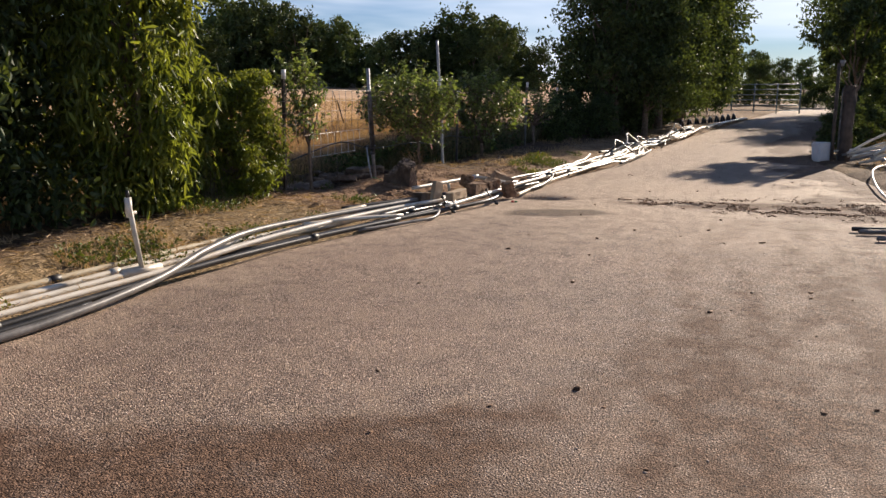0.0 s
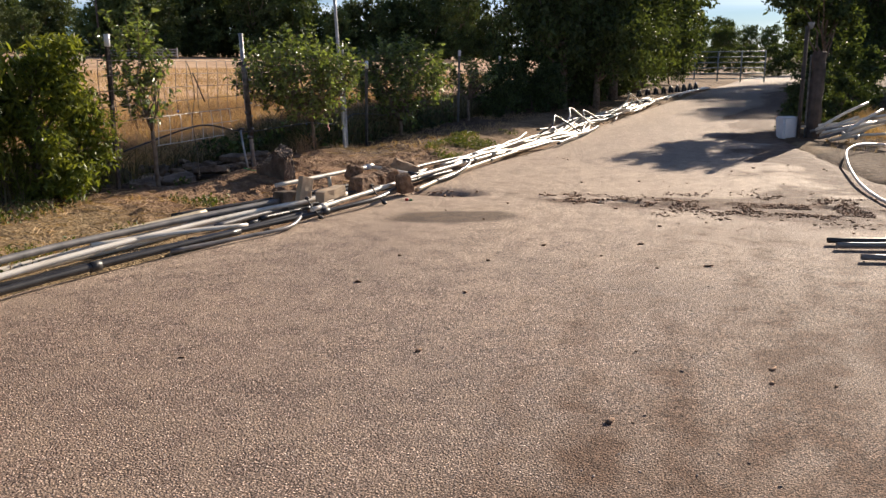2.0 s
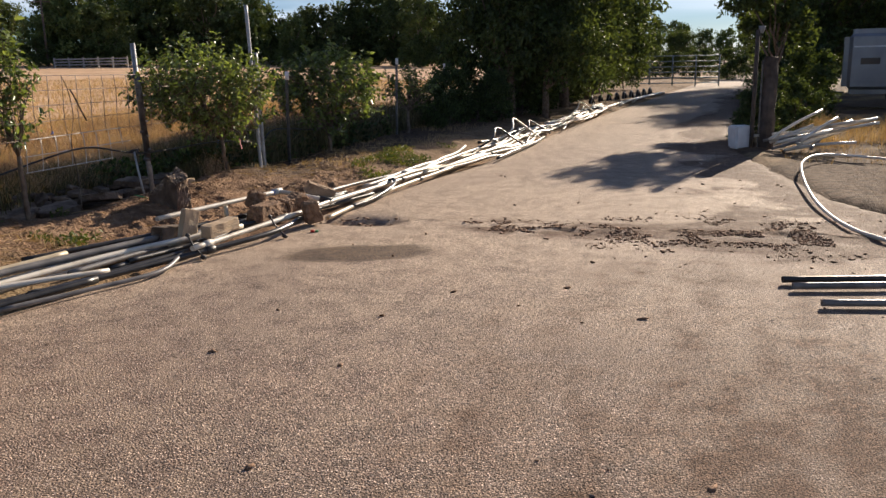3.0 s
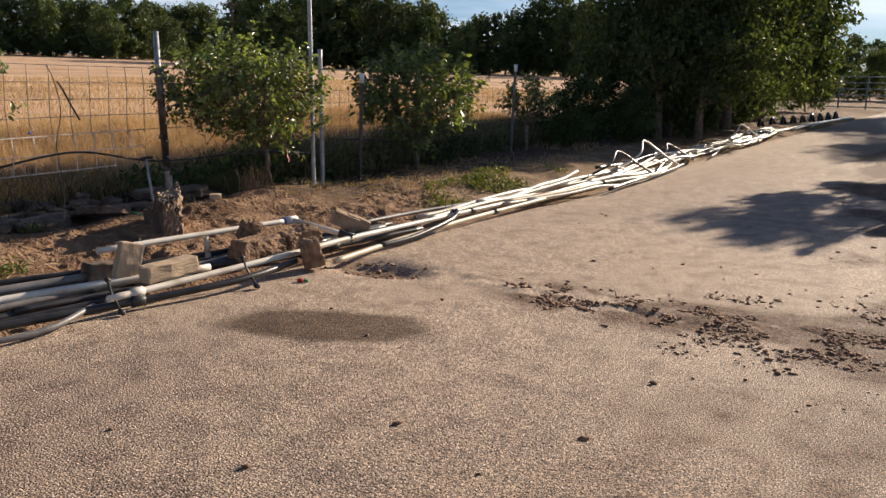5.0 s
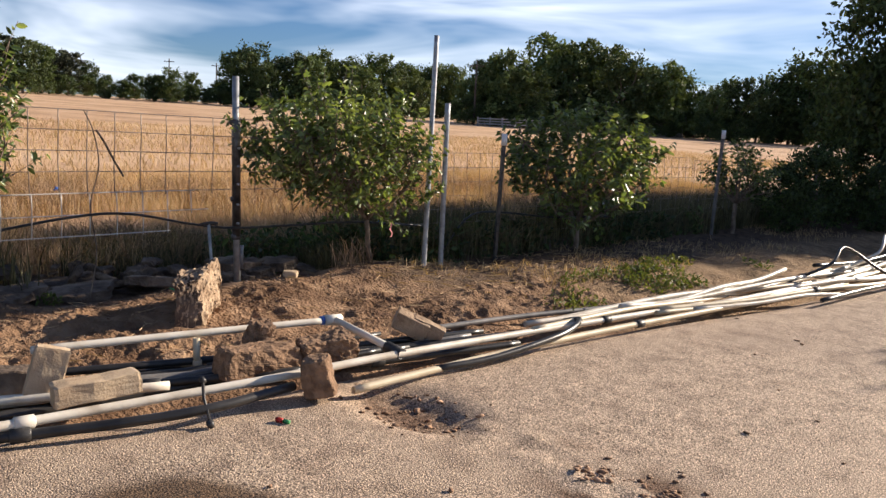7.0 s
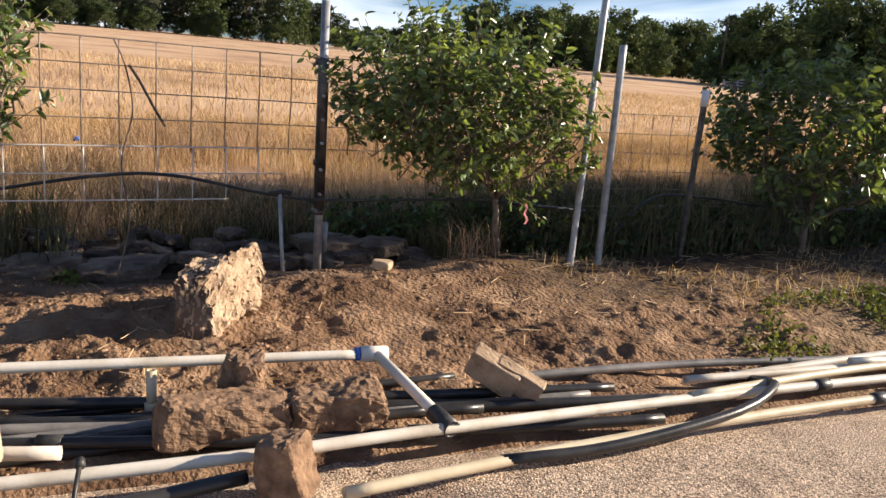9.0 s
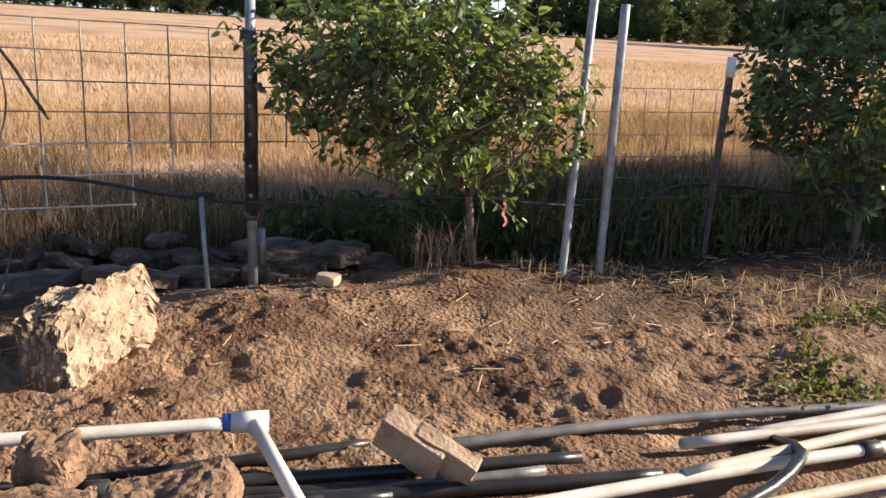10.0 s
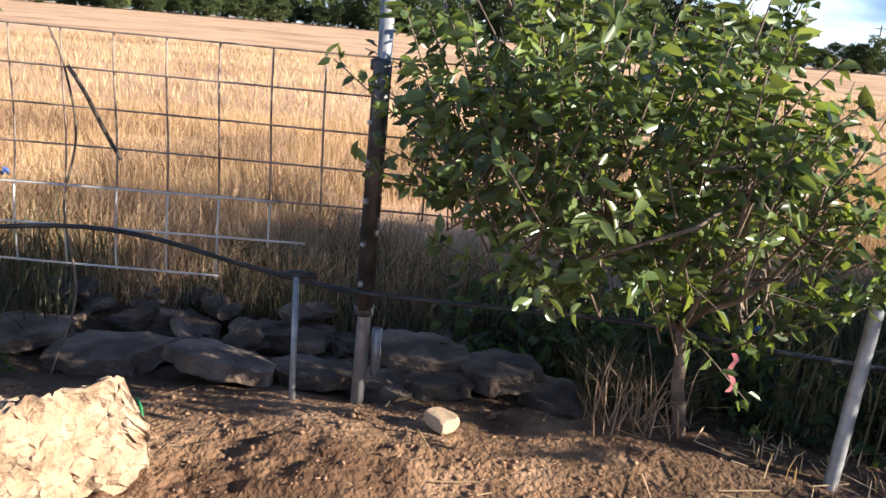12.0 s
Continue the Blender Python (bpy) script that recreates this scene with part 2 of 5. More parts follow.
    wet = attr("wet")
    damp = n.new("ShaderNodeMix")
    damp.data_type, damp.blend_type = "RGBA", "MULTIPLY"
    l.new(wet, damp.inputs["Factor"])
    l.new(col, damp.inputs["A"])
    damp.inputs["B"].default_value = (0.30, 0.25, 0.20, 1)
    l.new(damp.outputs["Result"], b.inputs["Base Color"])
    b.inputs["Roughness"].default_value = 0.8
    dull = n.new("ShaderNodeMapRange")
    dull.inputs["To Min"].default_value, dull.inputs["To Max"].default_value = 0.35, 0.08
    l.new(soiled, dull.inputs["Value"])
    l.new(dull.outputs["Result"], b.inputs["Specular IOR Level"])
    bp = n.new("ShaderNodeBump")
    bp.invert = True
    bp.inputs["Strength"].default_value, bp.inputs["Distance"].default_value = 0.8, 0.006
    relief = n.new("ShaderNodeMapRange")
    relief.inputs["To Min"].default_value, relief.inputs["To Max"].default_value = 0.85, 0.25
    l.new(dusty, relief.inputs["Value"])
    l.new(relief.outputs["Result"], bp.inputs["Strength"])
    l.new(v.outputs["Distance"], bp.inputs["Height"])
    b2 = n.new("ShaderNodeBump")
    b2.inputs["Strength"].default_value, b2.inputs["Distance"].default_value = 0.7, 0.010
    l.new(noise_at(130.0, 5), b2.inputs["Height"])
    l.new(bp.outputs["Normal"], b2.inputs["Normal"])
    l.new(b2.outputs["Normal"], b.inputs["Normal"])
    return m


def ground_material():
    """Reddish soil by the road, straw-strewn verge, tan dry field beyond the fence."""
    m = bpy.data.materials.new("soil and field")
    m.use_nodes = True
    n, l = m.node_tree.nodes, m.node_tree.links
    b = n["Principled BSDF"]
    b.inputs["Roughness"].default_value, b.inputs["Specular IOR Level"].default_value = 0.95, 0.2
    geo = n.new("ShaderNodeNewGeometry")

    def layer(scale, detail, stops, distort=0.0):
        t = n.new("ShaderNodeTexNoise")
        t.inputs["Scale"].default_value, t.inputs["Detail"].default_value, t.inputs["Distortion"].default_value = scale, detail, distort
        l.new(geo.outputs["Position"], t.inputs["Vector"])
        r = n.new("ShaderNodeValToRGB")
        e = r.color_ramp.elements
        e[0].position, e[0].color = stops[0][0], (*stops[0][1], 1)
        e[1].position, e[1].color = stops[-1][0], (*stops[-1][1], 1)
        for p, c in stops[1:-1]:
            e.new(p).color = (*c, 1)
        l.new(t.outputs["Fac"], r.inputs["Fac"])
        return r.outputs["Color"], t.outputs["Fac"]

    def mixed(name, a, c):
        at = n.new("ShaderNodeAttribute")
        at.attribute_name = name
        x = n.new("ShaderNodeMix")
        x.data_type = "RGBA"
        l.new(at.outputs["Fac"], x.inputs["Factor"])
        l.new(a, x.inputs["A"])
        l.new(c, x.inputs["B"])
        return x.outputs["Result"]

    soil, _ = layer(4.0, 9, [(0.28, (0.12, 0.066, 0.038)), (0.5, (0.245, 0.147, 0.084)), (0.72, (0.39, 0.252, 0.152))])
    worn, _ = layer(1.5, 8, [(0.34, (0.62, 0.58, 0.56)), (0.5, (1.0, 1.0, 1.0)), (0.66, (1.16, 1.15, 1.14))], 0.4)
    tone = n.new("ShaderNodeMix")
    tone.data_type, tone.blend_type = "RGBA", "MULTIPLY"
    tone.inputs["Factor"].default_value = 1.0
    l.new(soil, tone.inputs["A"])
    l.new(worn, tone.inputs["B"])
    soil = tone.outputs["Result"]
    litter, _ = layer(16.0, 9, [(0.3, (0.11, 0.085, 0.045)), (0.52, (0.30, 0.21, 0.11)), (0.72, (0.52, 0.39, 0.22))], 0.8)
    field, _ = layer(0.22, 10, [(0.32, (0.42, 0.26, 0.15)), (0.47, (0.60, 0.385, 0.225)), (0.7, (0.68, 0.47, 0.29))])
    # darker ground tone: tree shade along the orchard row painted in, plus dark soil patches
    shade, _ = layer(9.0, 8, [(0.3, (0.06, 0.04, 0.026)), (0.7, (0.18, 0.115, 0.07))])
    col = mixed("litter", soil, litter)
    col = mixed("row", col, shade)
    col = mixed("field", col, field)
    l.new(col, b.inputs["Base Color"])
    _, h1 = layer(38.0, 9, [(0, (0, 0, 0)), (1, (1, 1, 1))])
    bp = n.new("ShaderNodeBump")
    bp.inputs["Strength"].default_value, bp.inputs["Distance"].default_value = 1.0, 0.035
    l.new(h1, bp.inputs["Height"])
    l.new(bp.outputs["Normal"], b.inputs["Normal"])
    return m


# ---- mesh helpers ----
def mesh_of(name, verts, faces, material, smooth=False):
    """A mesh from arrays: verts (n, 3); faces (m, 3 or 4)."""
    verts, faces = np.asarray(verts, float), np.asarray(faces, int)
    k = faces.shape[1]
    me = bpy.data.meshes.new(name)
    me.vertices.add(len(verts))
    me.vertices.foreach_set("co", verts.ravel())
    me.loops.add(faces.size)
    me.loops.foreach_set("vertex_index", faces.ravel())
    me.polygons.add(len(faces))
    me.polygons.foreach_set("loop_start", np.arange(0, faces.size, k))
    me.polygons.foreach_set("loop_total", np.full(len(faces), k))
    if smooth:
        me.polygons.foreach_set("use_smooth", np.ones(len(faces), bool))
    me.update(calc_edges=True)
    me.validate()
    me.materials.append(material)
    return me


def part(name, me, parent=None, label="", m=None):
    """Links a mesh as one object, under its thing or on its own."""
    ob = new(name, me)
    if parent:
        ob.parent = parent
    if m is not None:
        ob.matrix_basis = m
    if label:
        ob["label"] = label
    return ob


def from_bm(name, bm, material, smooth=False):
    me = bpy.data.meshes.new(name)
    bmesh.ops.recalc_face_normals(bm, faces=bm.faces)
    bm.to_mesh(me)
    bm.free()
    if smooth:
        me.polygons.foreach_set("use_smooth", np.ones(len(me.polygons), bool))
    me.materials.append(material)
    return me


def spline(pts, step=0.12):
    """Catmull-Rom through the points, evenly filled."""
    p = np.asarray(pts, float)
    if len(p) < 3:
        n = max(2, int(np.linalg.norm(p[1] - p[0]) / step))
        return p[0] + (p[1] - p[0]) * np.linspace(0, 1, n)[:, None]
    p = np.vstack([2 * p[0] - p[1], p, 2 * p[-1] - p[-2]])
    out = []
    for i in range(1, len(p) - 2):
        n = max(2, int(np.linalg.norm(p[i + 1] - p[i]) / step))
        t = np.linspace(0, 1, n, endpoint=False)[:, None]
        a, b, c, d = p[i - 1], p[i], p[i + 1], p[i + 2]
        out.append(0.5 * (2 * b + (c - a) * t + (2 * a - 5 * b + 4 * c - d) * t ** 2 + (3 * b - a - 3 * c + d) * t ** 3))
    out.append(p[-2][None])
    return np.vstack(out)


def tube(pts, radii, sides=10, hollow=True):
    """Verts and quads of a round tube along points; open ends get a wall and a recessed bore, or a cap."""
    p = np.asarray(pts, float)
    r = np.broadcast_to(np.asarray(radii, float), (len(p),))
    t = np.gradient(p, axis=0)
    t /= np.linalg.norm(t, axis=1)[:, None] + 1e-9
    ref = np.array([0.0, 0, 1]) if abs(t[0][2]) < 0.8 else np.array([1.0, 0, 0])
    u = np.cross(t, ref)
    u /= np.linalg.norm(u, axis=1)[:, None] + 1e-9
    w = np.cross(u, t)
    rows = [(p[i], u[i], w[i], r[i]) for i in range(len(p))]
    if hollow:
        rows = [(p[0] + t[0] * r[0], u[0], w[0], r[0] * 0.8), (p[0], u[0], w[0], r[0] * 0.8)] + rows + [(p[-1], u[-1], w[-1], r[-1] * 0.8), (p[-1] - t[-1] * r[-1], u[-1], w[-1], r[-1] * 0.8)]
    else:
        rows = [(p[0], u[0], w[0], r[0] * 0.02)] + rows + [(p[-1], u[-1], w[-1], r[-1] * 0.02)]
    if hollow:
        rows = [(rows[0][0], u[0], w[0], r[0] * 0.02)] + rows + [(rows[-1][0], u[-1], w[-1], r[-1] * 0.02)]
    a = np.linspace(0, 2 * np.pi, sides, endpoint=False)
    v = np.vstack([c + rr * (np.cos(a)[:, None] * uu + np.sin(a)[:, None] * ww) for c, uu, ww, rr in rows])
    f = []
    for i in range(len(rows) - 1):
        for j in range(sides):
            k = (j + 1) % sides
            f.append((i * sides + j, i * sides + k, (i + 1) * sides + k, (i + 1) * sides + j))
    return v, np.array(f)


def joined(pieces):
    vs, fs, n = [], [], 0
    for v, f in pieces:
        vs.append(v)
        fs.append(np.asarray(f) + n)
        n += len(v)
    return np.vstack(vs), np.vstack(fs)


_lattice = np.random.RandomState(7).rand(256, 256)


def vnoise(x, y):
    """Smooth value noise on arrays, 0 to 1."""
    xi, yi = np.floor(x).astype(int), np.floor(y).astype(int)
    fx, fy = x - xi, y - yi
    fx, fy = fx * fx * (3 - 2 * fx), fy * fy * (3 - 2 * fy)
    g = lambda i, j: _lattice[i % 256, j % 256]
    return (g(xi, yi) * (1 - fx) + g(xi + 1, yi) * fx) * (1 - fy) + (g(xi, yi + 1) * (1 - fx) + g(xi + 1, yi + 1) * fx) * fy


def fbm(x, y, octaves=4):
    s, a = 0, 0.5
    for o in range(octaves):
        s = s + a * vnoise(x * 2 ** o + 17.3 * o, y * 2 ** o + 9.1 * o)
        a *= 0.5
    return s / (1 - 0.5 ** octaves)


def bell(d, r):
    return np.exp(-(d / r) ** 2)


def ease(x, a, b):
    t = np.clip((x - a) / (b - a), 0, 1)
    return t * t * (3 - 2 * t)


# ---- ground and road ----
LEFT_Y, LEFT_X = (-30, 3, 6.5, 8.5, 11, 13, 16, 21, 28, 44, 60, 90), (-4.5, -4.5, -4.45, -3.95, -3.65, -3.45, -3.0, -2.85, -2.4, -1.1, 0.3, 4.0)
RIGHT_Y, RIGHT_X = (-30, 10.3, 11.5, 13.5, 19, 25, 37, 50, 60, 90), (9.0, 9.0, 2.8, 1.75, 0.95, 1.15, 2.0, 3.4, 4.6, 8.5)


def road_left(y):
    return np.interp(y, LEFT_Y, LEFT_X)


def road_right(y):
    return np.interp(y, RIGHT_Y, RIGHT_X)


def ground_z(x, y):
    x, y = np.asarray(x, float), np.asarray(y, float)
    out = np.maximum(road_left(y) - x, x - road_right(y))
    out = np.where((y > 88) | (y < -28), 1.0, out)
    near = ease(-out, -0.02, 0.25)
    left = ease(road_left(y) - x, 0, 1.6) * 0.13
    rough = ease(out, 0.05, 0.5) * (1 - ease(-x, 8, 14)) * (1 - ease(y, 34, 50)) * (1 - 0.75 * ease(x, 0.5, 2)) * (1 - ease(x, 3, 4.5))
    churned = ease(fbm(x * 1.15 + 7, y * 1.15, 3), 0.40, 0.62)
    tread = ease(fbm(x * 8 + 11, y * 4.2, 4), 0.50, 0.60)
    bumps = (fbm(x * 1.6, y * 1.6, 3) - 0.5) * 0.10 + (0.3 + 0.9 * churned) * ((fbm(x * 5.5 + 31, y * 5.5, 5) - 0.5) * 0.036 + (fbm(x * 11 + 3, y * 9, 4) - 0.5) * 0.042 + (fbm(x * 19 + 13, y * 19, 3) - 0.5) * 0.034) + tread * churned * 0.018
    mound = 0.10 * bell(np.hypot(x + 5.55, (y - 13.15) * 0.8), 0.5) + 0.05 * bell(np.hypot(x + 5.5, y - 11.85), 0.45) - 0.05 * bell((x + 6.2) / 0.35, 1.0) * ease(y, 9.8, 10.4) * (1 - ease(y, 12.7, 13.1))
    hollow = -0.10 * bell((x + 6.75) / 0.6, 1.0) * ease(y, 9.6, 10.4) * (1 - ease(y, 13, 14))
    field = 0.026 * np.maximum(0, -x - 9) * (1 - 0.35 * ease(-x, 160, 400))
    far = 0.004 * np.maximum(0, y - 60)
    edge = 0.02 * ease(out, 0.0, 0.12) * (1 - ease(out, 0.12, 0.6))
    return left + rough * bumps + mound + hollow + field + far + edge - 0.14 * near


def axis_of(*spans):
    """Coordinates from (start, end, step) spans, with steps that grow outwards past the last one."""
    out = []
    for a, b, s in spans:
        out.append(np.arange(a, b, s))
    return np.unique(np.round(np.concatenate(out), 4))


gx = axis_of((-1200, -200, 100), (-200, -60, 20), (-60, -20, 4), (-20, -8, 0.6), (-8, -6.4, 0.1), (-6.4, -3.6, 0.019), (-3.6, -3.2, 0.05), (-3.2, 4, 0.15), (4, 8, 0.5), (8, 20, 1.5), (20, 100, 12), (100, 1201, 100))
gy = axis_of((-1200, -100, 100), (-100, -20, 12), (-20, -2, 1.2), (-2, 2.5, 0.3), (2.5, 9, 0.07), (9, 14.2, 0.019), (14.2, 15.2, 0.035), (15.2, 20, 0.09), (20, 34, 0.3), (34, 60, 1.3), (60, 200, 12), (200, 1301, 100))


def sheet(xs, ys, zfun):
    X, Y = np.meshgrid(xs, ys)
    v = np.stack([X.ravel(), Y.ravel(), zfun(X.ravel(), Y.ravel())], 1)
    nx = len(xs)
    i = (np.arange(len(ys) - 1)[:, None] * nx + np.arange(nx - 1)).ravel()
    return v, np.stack([i, i + 1, i + nx + 1, i + nx], 1)


def add_attr(me, name, values):
    me.attributes.new(name, "FLOAT", "POINT").data.foreach_set("value", np.asarray(values, float))


v, f = sheet(gx, gy, ground_z)
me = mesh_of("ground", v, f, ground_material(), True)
x, y = v[:, 0], v[:, 1]
wob = (fbm(x * 0.9, y * 0.9, 4) - 0.5)
add_attr(me, "field", ease(-x + wob * 2.0, 7.2, 9.5))
add_attr(me, "litter", np.clip(ease(-y + wob * 3, -9.6, -8.0) * 0.9 + ease(y + wob * 3, 13.2, 14.6) * 0.4 + 0.2 * ease(x, 0.5, 1.0) + 0.7 * ease(x, 0.5, 1.0) * ease(y, 17, 20), 0, 1))
# row: painted shade below the fence row; on the right, patches of dark soil
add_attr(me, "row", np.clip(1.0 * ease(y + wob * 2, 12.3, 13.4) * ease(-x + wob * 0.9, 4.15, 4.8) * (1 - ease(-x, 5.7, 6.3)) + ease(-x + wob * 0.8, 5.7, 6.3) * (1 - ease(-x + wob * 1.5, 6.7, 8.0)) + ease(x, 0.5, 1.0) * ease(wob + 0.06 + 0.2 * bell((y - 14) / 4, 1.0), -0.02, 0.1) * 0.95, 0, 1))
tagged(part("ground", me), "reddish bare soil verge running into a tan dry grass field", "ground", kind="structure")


def pothole(x, y):
    return bell(np.hypot((x + 2.98) / 0.40, (y - 11.22) / 0.24) ** 1.5, 1.0)


def road_z(x, y):
    edge = np.minimum(x - road_left(y), road_right(y) - x)
    base = -0.03 * (1 - ease(edge, 0, 0.25)) + (fbm(x * 0.5, y * 0.5, 3) - 0.5) * 0.02
    seam = bell((y - 11.2 - 0.12 * np.sin(x * 1.7)) / 0.13, 1.0) * (fbm(x * 7, y * 7, 4) - 0.4) * 0.07
    return base + seam - pothole(x, y) * (0.075 + 0.03 * fbm(x * 12, y * 12, 3))


ry = axis_of((-28, -2, 1.3), (-2, 8.6, 0.11), (8.6, 12.6, 0.04), (12.6, 20, 0.12), (20, 88.1, 1.0))
ru = np.linspace(0, 1, 190) ** 1.0
RU, RY = np.meshgrid(ru, ry)
L, R = road_left(RY), road_right(RY)
RX = L + (R - L) * RU + (fbm(RY * 1.3, RY * 0 + 3, 4) - 0.5) * 0.25 * (1 - RU) + (fbm(RY * 1.7, RY * 0 + 9, 4) - 0.5) * 0.6 * RU * ease(RY, 11, 12)
RZ = road_z(RX, RY)
v = np.stack([RX.ravel(), RY.ravel(), RZ.ravel()], 1)
nx = len(ru)
i = (np.arange(len(ry) - 1)[:, None] * nx + np.arange(nx - 1)).ravel()
f = np.stack([i, i + 1, i + nx + 1, i + nx], 1)
rim = np.concatenate([np.arange(nx), np.arange(1, len(ry)) * nx + nx - 1, (len(ry) - 1) * nx + np.arange(nx - 2, -1, -1), np.arange(len(ry) - 2, 0, -1) * nx])
low = v[rim] - np.array([0, 0, 0.08])
k = np.arange(len(rim))
k2 = (k + 1) % len(rim)
f = np.vstack([f, np.stack([rim[k2], rim[k], len(v) + k, len(v) + k2], 1)])
v = np.vstack([v, low])
me = mesh_of("road", v, f, road_material(), True)
x, y = v[:, 0], v[:, 1]
n1, n2 = fbm(x * 1.1, y * 1.1, 5) - 0.5, fbm(x * 3.3 + 8, y * 3.3, 4) - 0.5
seam = bell((y - 11.2 - 0.12 * np.sin(x * 1.7)) / 0.3, 1.0)
edge = np.minimum(x - road_left(y), road_right(y) - x)
dust = 1.0 * bell((y - 11.3 + n1 * 2) / 2.2, 1.0) * (1 - 0.5 * ease(x, -0.4, 0.8)) + 0.5 * (1 - ease(edge + n1 * 0.8, 0.1, 0.9)) + 0.35 * bell((x - 0.4 + n1 * 2) / 0.7, 1.0) * (1 - ease(y, 9, 12)) + 0.6 * ease(y, 11, 13) + 0.25 * ease(y + n1 * 3, 5.5, 8.5) * (1 - ease(y, 12, 15))
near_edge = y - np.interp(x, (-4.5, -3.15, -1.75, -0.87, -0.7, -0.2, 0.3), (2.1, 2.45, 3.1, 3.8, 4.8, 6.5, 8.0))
lane = x - 0.62 + 0.17 * y + 0.12 * n1
rut = bell((lane + 0.42) / 0.09, 1.0) * 0.7 + bell((lane + 0.05) / 0.16, 1.0) + bell((lane - 0.36) / 0.1, 1.0) * 0.8 + bell((lane - 0.95) / 0.22, 1.0) * 0.8 + bell((lane - 1.7) / 0.3, 1.0) * 0.7
streak = fbm(x * 5.0 + 3, y * 0.9, 4) - 0.5
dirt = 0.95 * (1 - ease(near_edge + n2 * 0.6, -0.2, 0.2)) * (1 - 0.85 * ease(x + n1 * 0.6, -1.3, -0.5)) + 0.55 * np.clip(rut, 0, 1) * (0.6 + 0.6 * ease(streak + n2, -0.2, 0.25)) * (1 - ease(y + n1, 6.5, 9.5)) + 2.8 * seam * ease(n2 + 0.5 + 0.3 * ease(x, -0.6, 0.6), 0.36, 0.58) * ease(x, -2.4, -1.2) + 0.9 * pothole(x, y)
dirt = dirt + 1.9 * bell((y - 11.05 - n2) / 0.7, 1.0) * ease(x + n1, -0.2, 0.5) + 1.3 * ease(x - road_right(y) + 1.2 + n1 * 1.6 + n2 * 0.6, 0, 0.5) * ease(y, 11.0, 12.0) + 0.9 * ease(n1 + n2 * 0.5 + 0.1, 0.0, 0.16) * ease(x + 0.2, 0, 0.7) * ease(y, 11.5, 12.2) * (1 - ease(y, 16, 19))
wa, wb = x + 2.42, y - 9.77
wet = 1 - ease(np.hypot((wa * 0.923 + wb * 0.385) / 0.74, (wb * 0.923 - wa * 0.385) / 0.31) + n2 * 0.5, 0.75, 1.1)
grime = ease(x + n1, -1.4, 0.4) * (1 - ease(y, 9.5, 10.5))
dirt = dirt + grime * (0.36 + 0.34 * ease(fbm(x * 9 + 3, y * 1.1, 4) - 0.5 + n2 * 0.5, -0.15, 0.2))
add_attr(me, "dust", np.clip(dust, 0, 1))
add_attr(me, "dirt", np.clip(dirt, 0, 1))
add_attr(me, "wet", np.clip(wet, 0, 1))
tagged(part("road", me), "worn chip-seal driveway with brown dust, a cracked seam and a damp patch", "road", kind="structure")


# ---- plants ----
def leaves(name, centres, along, size, width, material, rng, curl=0.25):
    """Folded leaves, six verts each, from their base points and directions."""
    n = len(centres)
    a = along / (np.linalg.norm(along, axis=1)[:, None] + 1e-9)
    side = np.cross(a, rng.normal(size=(n, 3)) + np.array([0, 0, 0.8]))
    side /= np.linalg.norm(side, axis=1)[:, None] + 1e-9
    up = np.cross(side, a)
    s, w = size[:, None], width[:, None] * 0.5
    base, tip = centres, centres + a * s - up * s * curl
    l1 = centres + a * s * 0.32 + side * w * 0.92 + up * w * 0.35
    l2 = centres + a * s * 0.68 + side * w * 0.78 + up * (w * 0.3 - s * curl * 0.4)
    r1 = centres + a * s * 0.32 - side * w * 0.92 + up * w * 0.35
    r2 = centres + a * s * 0.68 - side * w * 0.78 + up * (w * 0.3 - s * curl * 0.4)
    v = np.stack([base, l1, l2, tip, r2, r1], 1).reshape(-1, 3)
    k = np.arange(n) * 6
    f = np.concatenate([np.stack([k, k + 3, k + 2, k + 1], 1), np.stack([k, k + 5, k + 4, k + 3], 1)])
    return mesh_of(name, v, f, material)


def unit(rng, n):
    d = rng.normal(size=(n, 3))
    return d / np.linalg.norm(d, axis=1)[:, None]


def limb(a, b, r0, r1, rng, wob=0.06, n=6):
    t = np.linspace(0, 1, n)[:, None]
    p = np.asarray(a) + (np.asarray(b) - np.asarray(a)) * t
    p = p + rng.normal(size=(n, 3)) * wob * np.linalg.norm(np.asarray(b) - np.asarray(a)) * t * (1.2 - t)
    return p, np.linspace(r0, r1, n)


